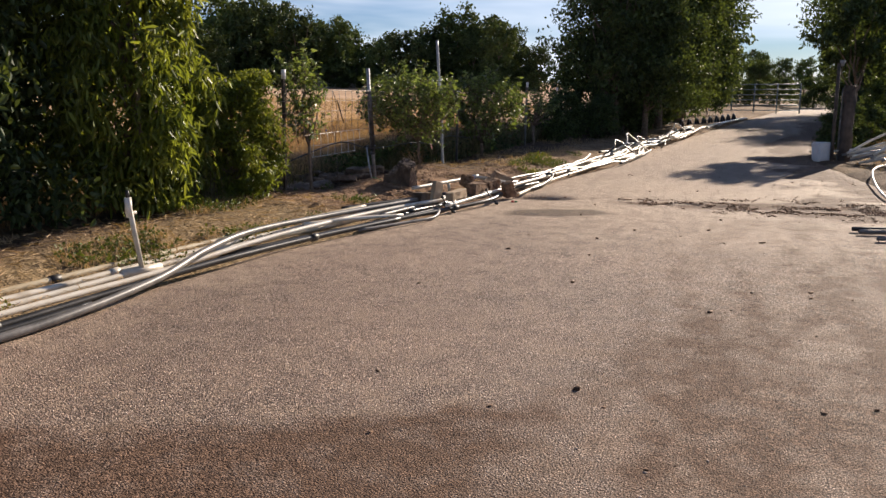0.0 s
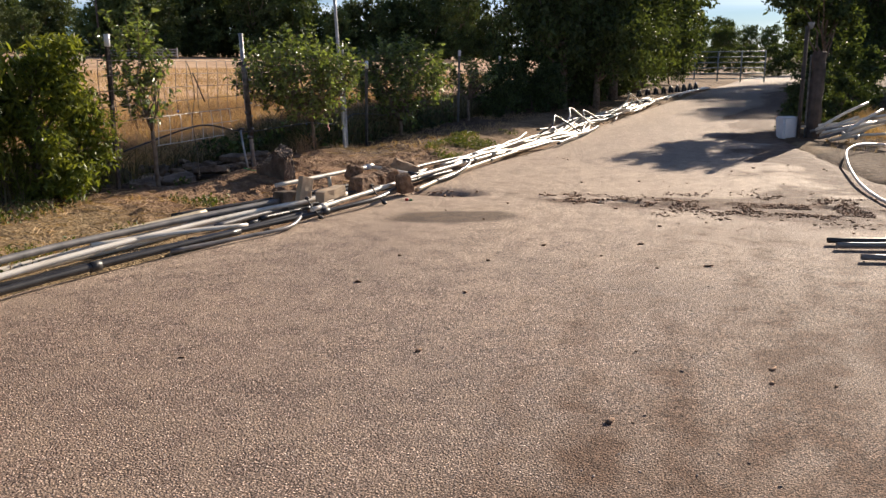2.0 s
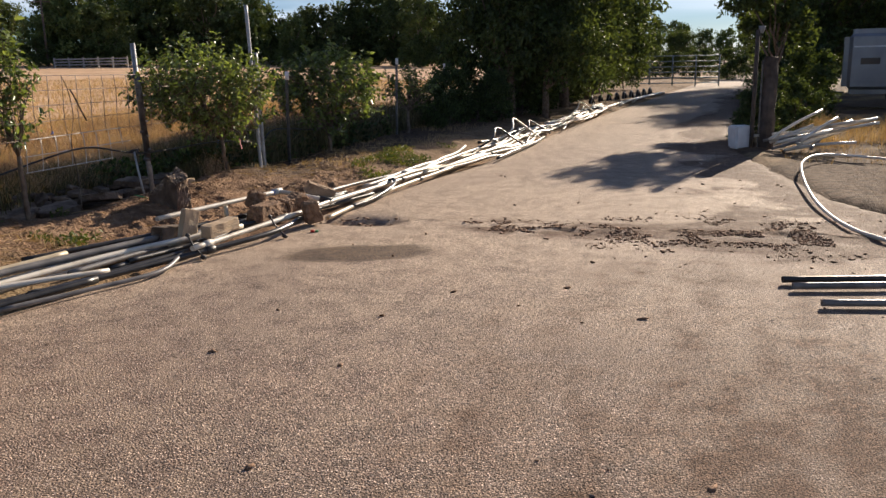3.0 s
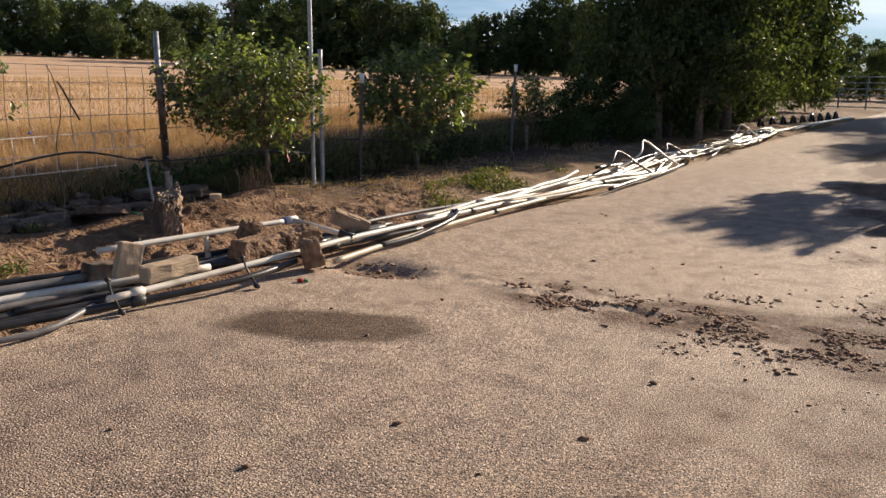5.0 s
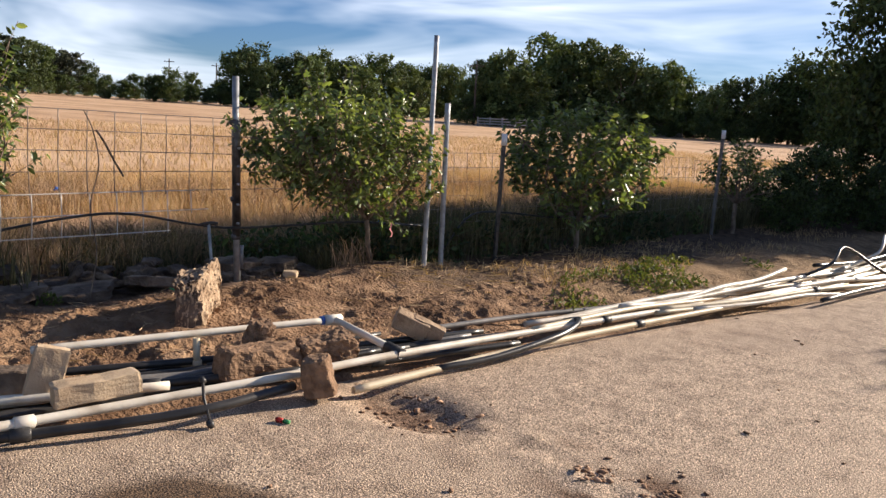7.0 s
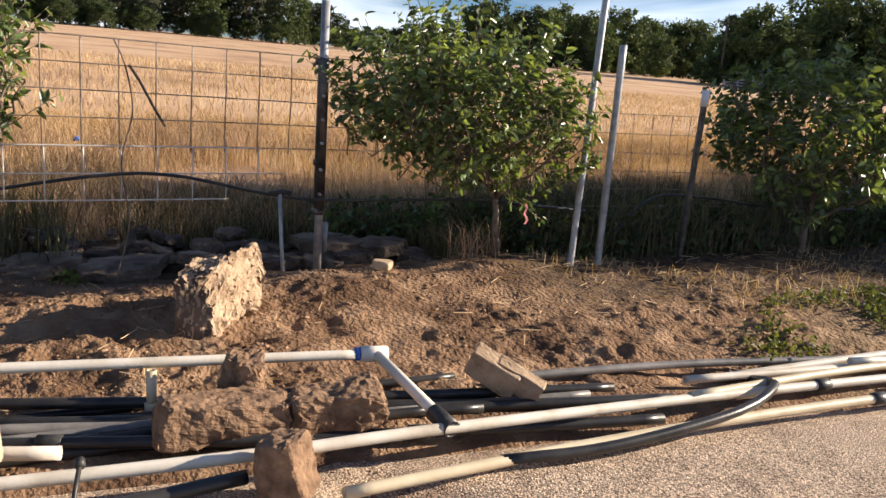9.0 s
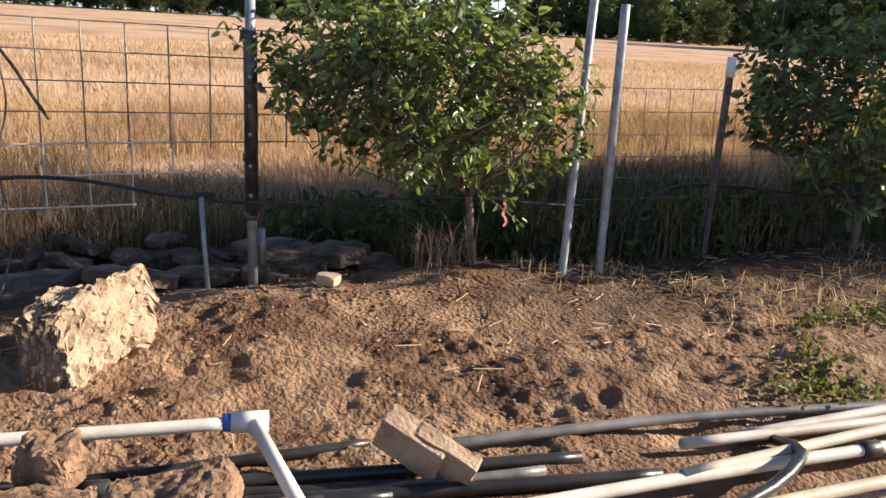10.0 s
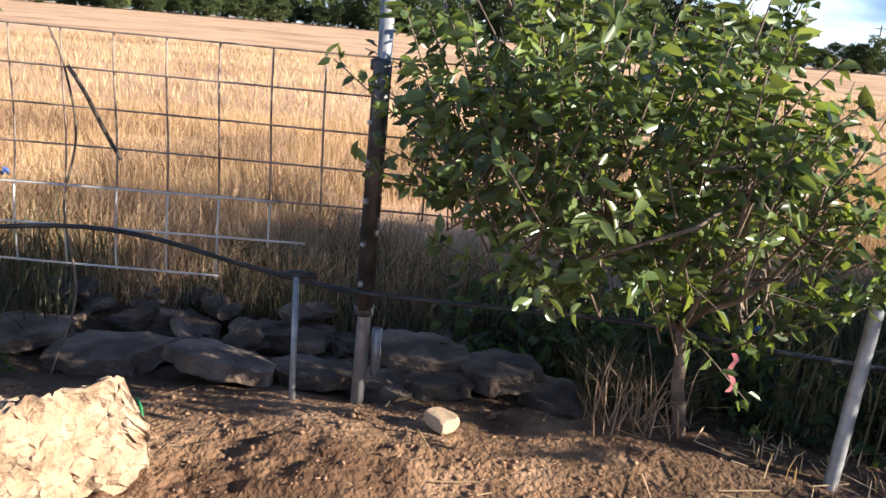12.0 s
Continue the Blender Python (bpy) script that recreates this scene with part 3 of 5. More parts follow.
def fruit_tree(label, spot, height, spread, seed, shoots=120, per=26, size=0.075, fork=0.45, droop=0.0, trunk_r=0.03, bark=None, leaf=None, lean=(0, 0), slim=0.45, shoulder=0.0):
    """Young orchard tree: short trunk, rising limbs, leafy shoots."""
    rng = np.random.RandomState(seed)
    base = np.array([0, 0, 0.0])
    top = np.array([lean[0] * 0.2, lean[1] * 0.2, fork])
    pieces = [tube(*limb(base - np.array([0, 0, 0.08]), top, trunk_r * 1.25, trunk_r, rng, 0.03), 8, False)]
    C, A, S, W = [], [], [], []
    limbs = []
    for i in range(9):
        ang = i * 2.4 + rng.rand()
        reach = spread * (0.35 + 0.5 * rng.rand())
        end = top + np.array([math.cos(ang) * reach, math.sin(ang) * reach, (height - fork) * (0.35 + 0.55 * rng.rand())])
        p, r = limb(top, end, trunk_r * 0.6, trunk_r * 0.2, rng, 0.12)
        limbs.append(p)
        pieces.append(tube(p, r, 6, False))
    mid = np.array([lean[0], lean[1], fork + (height - fork) * 0.5])
    half = np.array([spread, spread, (height - fork) * 0.52])
    for i in range(shoots):
        d = unit(rng, 1)[0]
        root = mid + d * half * (0.25 + 0.6 * rng.rand() ** 0.6)
        root[2] -= shoulder * max(0.0, root[1] - mid[1]) / spread
        root[2] = max(root[2], fork * 0.8)
        dirn = d * 0.5 + np.array([0, 0, 0.75 - droop]) + rng.normal(size=3) * 0.3
        dirn /= np.linalg.norm(dirn)
        length = 0.18 + 0.28 * rng.rand()
        t = np.sort(rng.rand(per))
        pts = root + dirn * length * t[:, None] - np.array([0, 0, 0.12 * droop]) * (t ** 2)[:, None]
        C.append(pts + rng.normal(size=(per, 3)) * 0.012)
        ang = rng.rand(per) * 6.28 + np.arange(per) * 2.4
        s1 = np.cross(dirn, [0.3, 0.2, 1.0])
        s1 /= np.linalg.norm(s1)
        s2 = np.cross(dirn, s1)
        A.append(dirn * 0.55 + np.cos(ang)[:, None] * s1 + np.sin(ang)[:, None] * s2 + np.array([0, 0, -0.25 - droop]) + rng.normal(size=(per, 3)) * 0.2)
        S.append(size * (0.6 + 0.65 * rng.rand(per)))
        W.append(S[-1] * slim * (0.8 + 0.4 * rng.rand(per)))
        pieces.append(tube(np.array([root - dirn * 0.1, root + dirn * length]), np.array([0.004, 0.002]), 4, False))
        near = min(limbs, key=lambda q: np.min(np.linalg.norm(q - root, axis=1)))
        j = near[np.argmin(np.linalg.norm(near - root, axis=1))]
        if i % 2 == 0:
            pieces.append(tube(np.array([j, (j + root) / 2 + rng.normal(size=3) * 0.03, root - dirn * 0.1]), np.array([0.007, 0.006, 0.004]), 4, False))
    tree = new("apple_tree")
    part("trunk", mesh_of("trunk", *joined(pieces), bark or BARK, True), tree)
    part("crown", leaves("crown", np.vstack(C), np.vstack(A), np.concatenate(S), np.concatenate(W), leaf or APPLE_LEAF, rng), tree)
    tree.matrix_basis = pose(*spot)
    return tagged(tree, label, "tree")


def shade_tree(name, label, height, spread, low, seed, count, size, material, lobes=16, limbs=9, droop=0.0, slim=0.5, hang=0.0, trunk_r=0.16, flat=1.0, inner=0.55):
    """Larger tree: tapered trunk, limbs into lobes, each lobe a cloud of leaves with gaps between."""
    rng = np.random.RandomState(seed)
    centres = []
    for i in range(lobes):
        a = i * 2.399 + rng.rand() * 0.8
        h = low + (height - low) * (0.08 + 0.84 * ((i + 0.5) / lobes))
        u = (h - low) / (height - low)
        wide = spread * (0.35 + 0.65 * math.sin(math.pi * min(1, 0.18 + 0.75 * u)) ** 0.8) * (0.45 + 0.5 * rng.rand())
        centres.append((math.cos(a) * wide, math.sin(a) * wide, h))
    centres = np.array(centres)
    pieces = [tube(*limb((0, 0, -0.2), (0.1 * rng.randn(), 0.1 * rng.randn(), height * 0.6), trunk_r, trunk_r * 0.3, rng, 0.03, 8), 9, False)]
    for i in rng.permutation(lobes)[:limbs]:
        start = np.array([0, 0, min(height * 0.5, max(0.6, centres[i][2] * 0.5))])
        pieces.append(tube(*limb(start, centres[i], trunk_r * 0.45, trunk_r * 0.1, rng, 0.08, 6), 6, False))
    C, A = [], []
    each = count // lobes
    for c in centres:
        r = spread * (0.34 + 0.22 * rng.rand()) * np.array([1, 1, 0.75 * flat])
        sub = unit(rng, 14) * (inner + (1 - inner) * rng.rand(14, 1)) * r
        pick = rng.randint(0, 14, each)
        p = c + sub[pick] + rng.normal(size=(each, 3)) * r * 0.2
        if hang:
            p[:, 2] -= rng.rand(each) ** 1.5 * hang
        p[:, 2] = np.maximum(p[:, 2], low * 0.6 + 0.15 * rng.rand(each))
        C.append(p)
        A.append(rng.normal(size=(each, 3)) + np.array([0, 0, -droop]))
    C, A = np.vstack(C), np.vstack(A)
    s = size * (0.55 + 0.8 * rng.rand(len(C)))
    tree = new(name)
    part("trunk", mesh_of("trunk", *joined(pieces), BARK, True), tree)
    part("crown", leaves("crown", C, A, s, s * slim, material, rng), tree)
    return tagged(tree, label, "tree")


def put(tree, x, y, turn=0, scale=1.0, tall=1.0, z=None):
    tree.matrix_basis = pose(x, y, float(ground_z(x, y)) if z is None else z, 0, 0, turn) @ Matrix.Diagonal((scale, scale, scale * tall, 1))
    return tree


def again(tree, x, y, turn=0, scale=1.0, tall=1.0):
    """Another of the same kind elsewhere."""
    keep = tree.scale.copy()
    tree.scale = (1, 1, 1)
    c = copy_thing(tree, pose(x, y, float(ground_z(x, y)), 0, 0, turn) @ Matrix.Diagonal((scale, scale, scale * tall, 1)))
    tree.scale = keep
    return c


fruit_tree("young leafy apple tree beside the pipe post", (-5.67, 13.12, 0.17), 1.58, 0.93, 11, shoots=330, per=22, size=0.064, fork=0.46, trunk_r=0.022, lean=(-0.05, -0.34), slim=0.5, shoulder=0.3)
fruit_tree("leafy apple tree by the dark steel post", (-5.6, 16.2, 0.13), 1.62, 1.05, 12, shoots=250, per=20, size=0.085, fork=0.28, trunk_r=0.03, slim=0.5)
fruit_tree("small apple tree in the fence row", (-5.6, 20.2, 0.13), 1.15, 0.55, 13, shoots=60, per=20, size=0.08)
fruit_tree("thin sparse sapling with pale leaves against the fence", (-6.0, 10.0, 0.14), 1.8, 0.3, 14, shoots=85, per=16, size=0.07, fork=0.6, trunk_r=0.022, lean=(-0.06, -0.1))

peach = shade_tree("peach_tree", "tall drooping peach tree with sunlit yellow-green leaves", 4.4, 0.85, 0.12, 21, 20000, 0.13, PEACH_LEAF, lobes=26, droop=1.6, slim=0.26, hang=0.6, trunk_r=0.07, limbs=16, inner=0.4)
put(peach, -6.75, 7.4, 10, 1.0)
again(peach, -6.5, 8.8, 150, 0.72, 0.56)
thicket = shade_tree("plum_tree", "dense dark green plum tree shading the verge", 4.8, 1.25, 0.1, 23, 22000, 0.1, DARK_LEAF, lobes=28, droop=0.6, slim=0.45, hang=0.4, trunk_r=0.09, limbs=16, inner=0.35)
put(thicket, -7.6, 5.6, 0)
again(thicket, -7.4, 3.8, 120, 1.05)
again(thicket, -8.6, 6.6, 40, 1.0)
again(thicket, -8.8, 4.6, 210, 1.15)
again(thicket, -8.2, 2.0, 300, 1.1)

elm = shade_tree("elm_tree", "dense dark elm tree leaning over the driveway edge", 7.4, 2.7, 1.3, 31, 26000, 0.17, DARK_LEAF, lobes=34, limbs=18, trunk_r=0.2, inner=0.4)
put(elm, -4.4, 25.0, 0, 0.64, 1.29)
again(elm, -3.6, 25.6, 200, 0.55, 1.1)
again(elm, -3.7, 29.6, 90, 0.84)
again(elm, -3.6, 35.0, 140, 0.92)
again(elm, -4.0, 41.0, 70, 0.9)
shrub = shade_tree("shrub", "dark leafy shrub in the fence row", 2.2, 0.9, 0.1, 33, 5200, 0.11, DARK_LEAF, lobes=12, limbs=6, trunk_r=0.04)
put(shrub, -5.4, 22.6, 0, 0.6)
for x, y, turn, size in ((-5.2, 24.6, 80, 0.75), (-5.2, 29.0, 30, 1.0), (-4.9, 26.9, 230, 0.9), (-4.8, 31.5, 130, 1.1), (-4.7, 35.0, 190, 1.2), (-5.4, 21.4, 310, 0.5), (-4.5, 23.4, 260, 0.55),
                         (-4.3, 25.8, 15, 0.8), (-4.2, 28.0, 75, 0.9), (-4.1, 33.0, 285, 1.1), (-3.2, 46.0, 160, 1.1), (1.3, 19.9, 200, 0.45), (1.55, 20.9, 20, 0.55), (2.3, 22.3, 100, 0.5),
                         (2.9, 25.6, 40, 0.8), (3.2, 33.5, 250, 1.1), (3.9, 37.5, 310, 1.2), (7.4, 25.0, 170, 1.1)):
    again(shrub, x, y, turn, size)
for i in range(11):
    again(shrub, -9.0 + 1.9 * i, 70.0 + 1.3 * (i % 3), 47 * i, 1.1 + 0.12 * (i % 4), 0.8)
young = shade_tree("young_elm", "young elm with a light crown beside the driveway", 4.3, 0.95, 1.9, 35, 5200, 0.14, DARK_LEAF, lobes=12, limbs=9, trunk_r=0.07)
put(young, 2.0, 24.7, 0)
again(elm, 5.4, 42.0, 250, 0.95)
# elm added out of view to shade the ground right of the driveway
again(elm, 5.8, 21.6, 60, 0.48)
again(elm, 5.4, 55.0, 110, 1.25)
again(elm, 10.5, 47.0, 10, 1.2)
again(elm, 11.0, 36.0, 80, 1.1)
again(elm, -1.5, 90.0, 30, 0.56)

# far tree line round the field
far = [shade_tree("distant_tree", "far green tree at the edge of the dry field", 10, 3.1, 0.15, 40 + i, 5200, 0.42, FAR_LEAF, lobes=20, limbs=8, trunk_r=0.25, slim=0.6) for i in range(4)]
pine = shade_tree("distant_pine", "far pine with reddish-brown foliage patches", 10, 2.6, 0.9, 48, 3600, 0.55, PINE_LEAF, lobes=18, limbs=8, trunk_r=0.22, slim=0.4, flat=0.6)
rng = np.random.RandomState(5)
AZ = (-135, -96, -92, -75, -72, -69, -67.5, -66, -65, -63, -62, -61, -60, -58, -52, -47, -43, -39, -34, -31, -29, -25, -22, -19, -16, -12, 0, 12)
EL = (3.0, 3.4, 3.8, 4.4, 4.0, 3.0, 1.6, 1.6, 2.9, 2.8, 1.5, 2.0, 4.1, 4.8, 4.5, 4.6, 4.5, 5.8, 6.4, 4.6, 3.8, 4.2, 5.6, 5.2, 3.4, 3.0, 2.5, 3.0)
first = set()
az = -135.0
while az < 14:
    el = 1.05 * np.interp(az, AZ, EL) * (0.72 + 0.36 * rng.rand() if az > -66 else 0.94 + 0.16 * rng.rand())
    dist = 150 + 25 * rng.rand() if az < -45 else 118 + 22 * rng.rand()
    if az > -14:
        dist = 150
    x, y = -1 + dist * math.sin(radians(az)), 9 + dist * math.cos(radians(az))
    tall = 1.5 + dist * math.tan(radians(el)) - float(ground_z(x, y))
    kind = pine if -90 < az < -69 and rng.rand() < 0.75 else far[rng.randint(4)]
    s = max(0.25, tall / 10)
    if kind.name not in first:
        first.add(kind.name)
        put(kind, x, y, rng.rand() * 360, s)
    else:
        again(kind, x, y, rng.rand() * 360, s, 0.95 + 0.1 * rng.rand())
    if az < -16:
        again(shrub, x * 0.985, y * 0.985, rng.rand() * 360, 1.6 + rng.rand(), 0.8)
    az += (0.95 if az < -16 else 1.9) * (0.7 + 0.6 * rng.rand())
for kind in [*far, pine]:
    if kind.name not in first:
        put(kind, -140, 60 + 5 * len(first), 0, 0.9)
        first.add(kind.name)


def blades(name, label, spots, height, width, material, seed, bend=0.35):
    """One mesh of bent grass blades, four verts each."""
    rng = np.random.RandomState(seed)
    n = len(spots)
    x, y = spots[:, 0], spots[:, 1]
    b = np.stack([x, y, ground_z(x, y) - 0.01], 1)
    h = height * (0.45 + 0.75 * rng.rand(n))[:, None]
    a = rng.rand(n) * 6.28
    lean = np.stack([np.cos(a), np.sin(a), np.zeros(n)], 1) * h * bend * rng.rand(n, 1)
    side = np.stack([-np.sin(a + 0.6), np.cos(a + 0.6), np.zeros(n)], 1) * width * 0.5
    midp = b + lean * 0.4 + np.array([0, 0, 0.6]) * h
    tip = b + lean * 1.3 + np.array([0, 0, 1.0]) * h
    v = np.stack([b - side, b + side, midp + side * 0.8, tip, midp - side * 0.8], 1).reshape(-1, 3)
    k = np.arange(n) * 5
    tri = np.concatenate([np.stack([k, k + 1, k + 2], 1), np.stack([k, k + 2, k + 4], 1), np.stack([k + 4, k + 2, k + 3], 1)])
    return tagged(part(name, mesh_of(name, v, tri, material)), label, "grass", kind="stuff")


def scatter(rng, n, x0, x1, y0, y1, clump=0.0):
    p = np.stack([x0 + (x1 - x0) * rng.rand(n), y0 + (y1 - y0) * rng.rand(n)], 1)
    if clump:
        keep = fbm(p[:, 0] * 1.3 + 4, p[:, 1] * 1.3, 3) > clump
        p = p[keep]
    return p


rng = np.random.RandomState(9)
near = scatter(rng, 110000, -15, -6.9, 4, 30, 0.3)
mid_f = scatter(rng, 42000, -40, -13, -6, 60)
blades("field_grass", "tall dry tan grass standing behind the wire fence", near, 0.27, 0.0055, STRAW, 1, 1.1)
blades("field_grass", "tan dry grass across the field", mid_f, 0.2, 0.02, STRAW, 2, 0.9)
blades("orchard_grass", "dull green and brown grass under the orchard row", np.vstack([scatter(rng, 26000, -7.3, -5.75, 13.5, 30, 0.3), scatter(rng, 1500, -7.4, -6.3, 7.5, 10.4, 0.3)]), 0.48, 0.010, SHADE_GRASS, 3, 0.7)
blades("orchard_grass", "short dark grass behind the rubble", np.vstack([scatter(rng, 3200, -7.8, -6.8, 10.8, 13.6, 0.35), scatter(rng, 1500, -6.8, -6.0, 12.8, 13.5)]), 0.26, 0.008, SHADE_GRASS, 9, 0.8)
blades("brown_weeds", "clumps of darker brown dead weeds in the dry field", scatter(rng, 70000, -13, -7.0, 5, 26, 0.53), 0.34, 0.006, BROWN_GRASS, 8, 1.2)
blades("dry_stalks", "bundle of dead straw stalks beside the apple trunk", scatter(rng, 80, -5.92, -5.6, 12.78, 13.1), 0.3, 0.006, BROWN_GRASS, 4, 1.3)
blades("verge_straw", "short dead grass on the soil verge", np.vstack([scatter(rng, 9000, -6.6, -4.7, 2.0, 9.3, 0.5), scatter(rng, 2600, -5.9, -4.2, 13.0, 22.0, 0.5), scatter(rng, 4000, 1.6, 5.0, 16.5, 26, 0.35)]), 0.09, 0.007, STRAW, 5, 1.3)


blades("dry_grass", "tall sunlit dry grass clump beside the pipe heap", np.vstack([scatter(rng, 5000, 2.3, 5.5, 18.8, 23, 0.42), scatter(rng, 2500, 1.5, 3.2, 21, 27, 0.45)]), 0.34, 0.009, STRAW, 15, 1.1)


def weeds(name, label, spots, seed, size=0.045, height=0.1):
    rng = np.random.RandomState(seed)
    base = np.stack([spots[:, 0], spots[:, 1], ground_z(spots[:, 0], spots[:, 1])], 1)
    c = np.repeat(base, 9, 0) + rng.normal(size=(len(base) * 9, 3)) * np.array([0.035, 0.035, 0.0])
    c[:, 2] += rng.rand(len(c)) * height
    a = rng.normal(size=c.shape) + np.array([0, 0, 0.5])
    s = size * (0.5 + rng.rand(len(c)))
    return tagged(part(name, leaves(name, c, a, s, s * 0.55, WEED, rng)), label, "weeds", kind="stuff")


weeds("weeds", "low green weeds along the edge of the verge", np.vstack([scatter(rng, 700, -4.5, -3.75, 13.2, 17.5, 0.58), scatter(rng, 1500, -6.3, -4.7, 2.5, 9.6, 0.53), scatter(rng, 150, -6.4, -5.9, 9.4, 10.4, 0.4)]), 6, 0.034, 0.08)


def undergrowth(name, label, spots, seed, size, height, material):
    rng = np.random.RandomState(seed)
    base = np.stack([spots[:, 0], spots[:, 1], ground_z(spots[:, 0], spots[:, 1])], 1)
    c = np.repeat(base, 8, 0) + rng.normal(size=(len(base) * 8, 3)) * np.array([0.05, 0.05, 0.0])
    c[:, 2] += rng.rand(len(c)) ** 1.4 * height
    s = size * (0.5 + rng.rand(len(c)))
    return tagged(part(name, leaves(name, c, rng.normal(size=c.shape) + np.array([0, 0, 0.3]), s, s * 0.5, material, rng)), label, "undergrowth", kind="stuff")


undergrowth("undergrowth", "dark leafy weeds under the orchard trees", np.vstack([scatter(rng, 1500, -6.6, -5.75, 13.35, 19.5, 0.4), scatter(rng, 120, -7.2, -6.4, 12.2, 13.6)]), 14, 0.07, 0.34, DARK_LEAF)


# ---- pipes ----
def pipe(name, label, pts, r, material, step=0.1, collars=(), category="pipe", group=""):
    r = r * 0.82 if r > 0.025 else r
    p = spline(pts, step)
    ob = part(name, mesh_of(name, *tube(p, r, 12), material, True))
    for u in collars:
        j = int(u * (len(p) - 1))
        j = min(max(j, 1), len(p) - 2)
        d = p[j + 1] - p[j - 1]
        d = d / np.linalg.norm(d)
        ring = np.array([p[j] - d * 0.045, p[j] - d * 0.04, p[j] + d * 0.04, p[j] + d * 0.045])
        part("coupling", mesh_of("coupling", *tube(ring, np.array([r * 1.1, r * 1.38, r * 1.38, r * 1.1]), 12, False), FITTING if material is not PVC or u > 0.5 else PVC, True), ob)
    return tagged(ob, label, category, group)


# stand pipe and the pale bundle where the verge meets the road
pipe("pvc_pipe", "long yellowed plastic pipe lying along the verge", [(-5.35, 1.5, 0.06), (-5.2, 4.0, 0.05), (-5.0, 6.0, 0.06), (-4.85, 7.6, 0.07), (-4.6, 8.9, 0.09)], 0.034, CREAM, collars=(0.42, 0.7))
pipe("pvc_pipe", "white plastic pipe lying in the bundle", [(-5.15, 1.5, 0.05), (-4.97, 4.2, 0.045), (-4.8, 6.3, 0.05), (-4.45, 8.4, 0.06), (-4.2, 9.4, 0.07)], 0.034, PVC, collars=(0.45,))
pipe("pvc_pipe", "white plastic pipe lying in the bundle", [(-4.98, 1.6, 0.045), (-4.82, 4.2, 0.04), (-4.66, 6.2, 0.05), (-4.35, 8.0, 0.055), (-3.95, 9.9, 0.07)], 0.032, PVC)
pipe("pvc_pipe", "white plastic pipe lying in the bundle", [(-4.84, 1.6, 0.045), (-4.66, 4.2, 0.04), (-4.58, 5.2, 0.045), (-4.45, 6.8, 0.1), (-4.2, 8.7, 0.1), (-3.75, 10.2, 0.1)], 0.03, PVC)
pipe("poly_pipe", "black plastic pipe at the edge of the bundle", [(-4.72, 1.5, 0.04), (-4.5, 3.2, 0.035), (-4.45, 4.4, 0.04), (-4.35, 5.6, 0.06), (-4.2, 7.0, 0.05), (-3.9, 8.4, 0.045)], 0.036, POLY, collars=(0.3, 0.8))
pipe("poly_pipe", "black plastic pipe at the edge of the bundle", [(-4.55, 1.5, 0.04), (-4.38, 3.2, 0.035), (-4.33, 4.2, 0.04)], 0.034, POLY)
pipe("poly_pipe", "grey dusty pipe bent across the bundle", [(-4.42, 2.4, 0.035), (-4.25, 3.6, 0.035), (-4.32, 4.8, 0.07), (-4.5, 5.7, 0.14), (-4.62, 6.6, 0.16), (-4.5, 8.0, 0.13), (-4.15, 9.5, 0.12)], 0.036, GREY_POLY)
pipe("poly_pipe", "thin black pipe among the white ones", [(-4.6, 6.0, 0.03), (-4.3, 7.2, 0.03), (-4.0, 8.5, 0.03), (-3.8, 9.4, 0.04)], 0.022, POLY, collars=(0.6,))
pipe("poly_pipe", "thin black pipe among the white ones", [(-4.7, 7.0, 0.04), (-4.4, 8.2, 0.04), (-4.2, 9.2, 0.05), (-4.0, 11.0, 0.05), (-3.7, 12.2, 0.04)], 0.026, POLY, collars=(0.3, 0.7))
pipe("pvc_pipe", "short white pipe end crossing the bundle", [(-4.5, 7.3, 0.12), (-4.2, 8.0, 0.1), (-3.95, 8.6, 0.06)], 0.02, PVC)
pipe("hose", "curled grey hose end on the road edge", [(-4.0, 7.6, 0.04), (-3.8, 8.2, 0.03), (-3.62, 8.75, 0.03), (-3.72, 9.2, 0.06)], 0.018, GREY_POLY)
pipe("poly_pipe", "black pipe in front of the stones", [(-4.05, 7.9, 0.05), (-3.68, 9.2, 0.05), (-3.4, 10.1, 0.07), (-3.42, 10.75, 0.08)], 0.031, POLY, collars=(0.55,))
pipe("poly_pipe", "long black pipe resting behind the stones", [(-4.75, 8.6, 0.1), (-4.3, 9.9, 0.09), (-4.0, 11.2, 0.07), (-3.75, 12.6, 0.05)], 0.028, POLY, collars=(0.3, 0.62))
pipe("poly_pipe", "long black pipe resting behind the stones", [(-4.5, 8.8, 0.05), (-4.15, 10.0, 0.05), (-3.85, 11.4, 0.05), (-3.55, 12.8, 0.05)], 0.025, POLY, collars=(0.5,))
pipe("poly_pipe", "black pipe between the white pipes", [(-4.3, 9.0, 0.04), (-3.95, 10.1, 0.04), (-3.65, 11.3, 0.045), (-3.4, 12.6, 0.04)], 0.03, POLY, collars=(0.7,))

rng = np.random.RandomState(31)
for i in range(9):
    a, b = 8.3 + 1.3 * rng.rand(), 10.6 + 1.9 * rng.rand()
    ys = np.linspace(a, b, 4)
    xs = np.interp(ys, (8, 9.5, 11, 12.6), (-4.35, -4.08, -3.86, -3.62)) + np.linspace(rng.normal() * 0.2, rng.normal() * 0.16, 4)
    pipe("poly_pipe", "black plastic pipe under the stones in the bundle", [(xx, yy, 0.03 + 0.05 * rng.rand()) for xx, yy in zip(xs, ys)], 0.018 + 0.014 * rng.rand(), POLY if i % 4 else GREY_POLY, collars=(0.35,) if i % 2 else (0.7,))

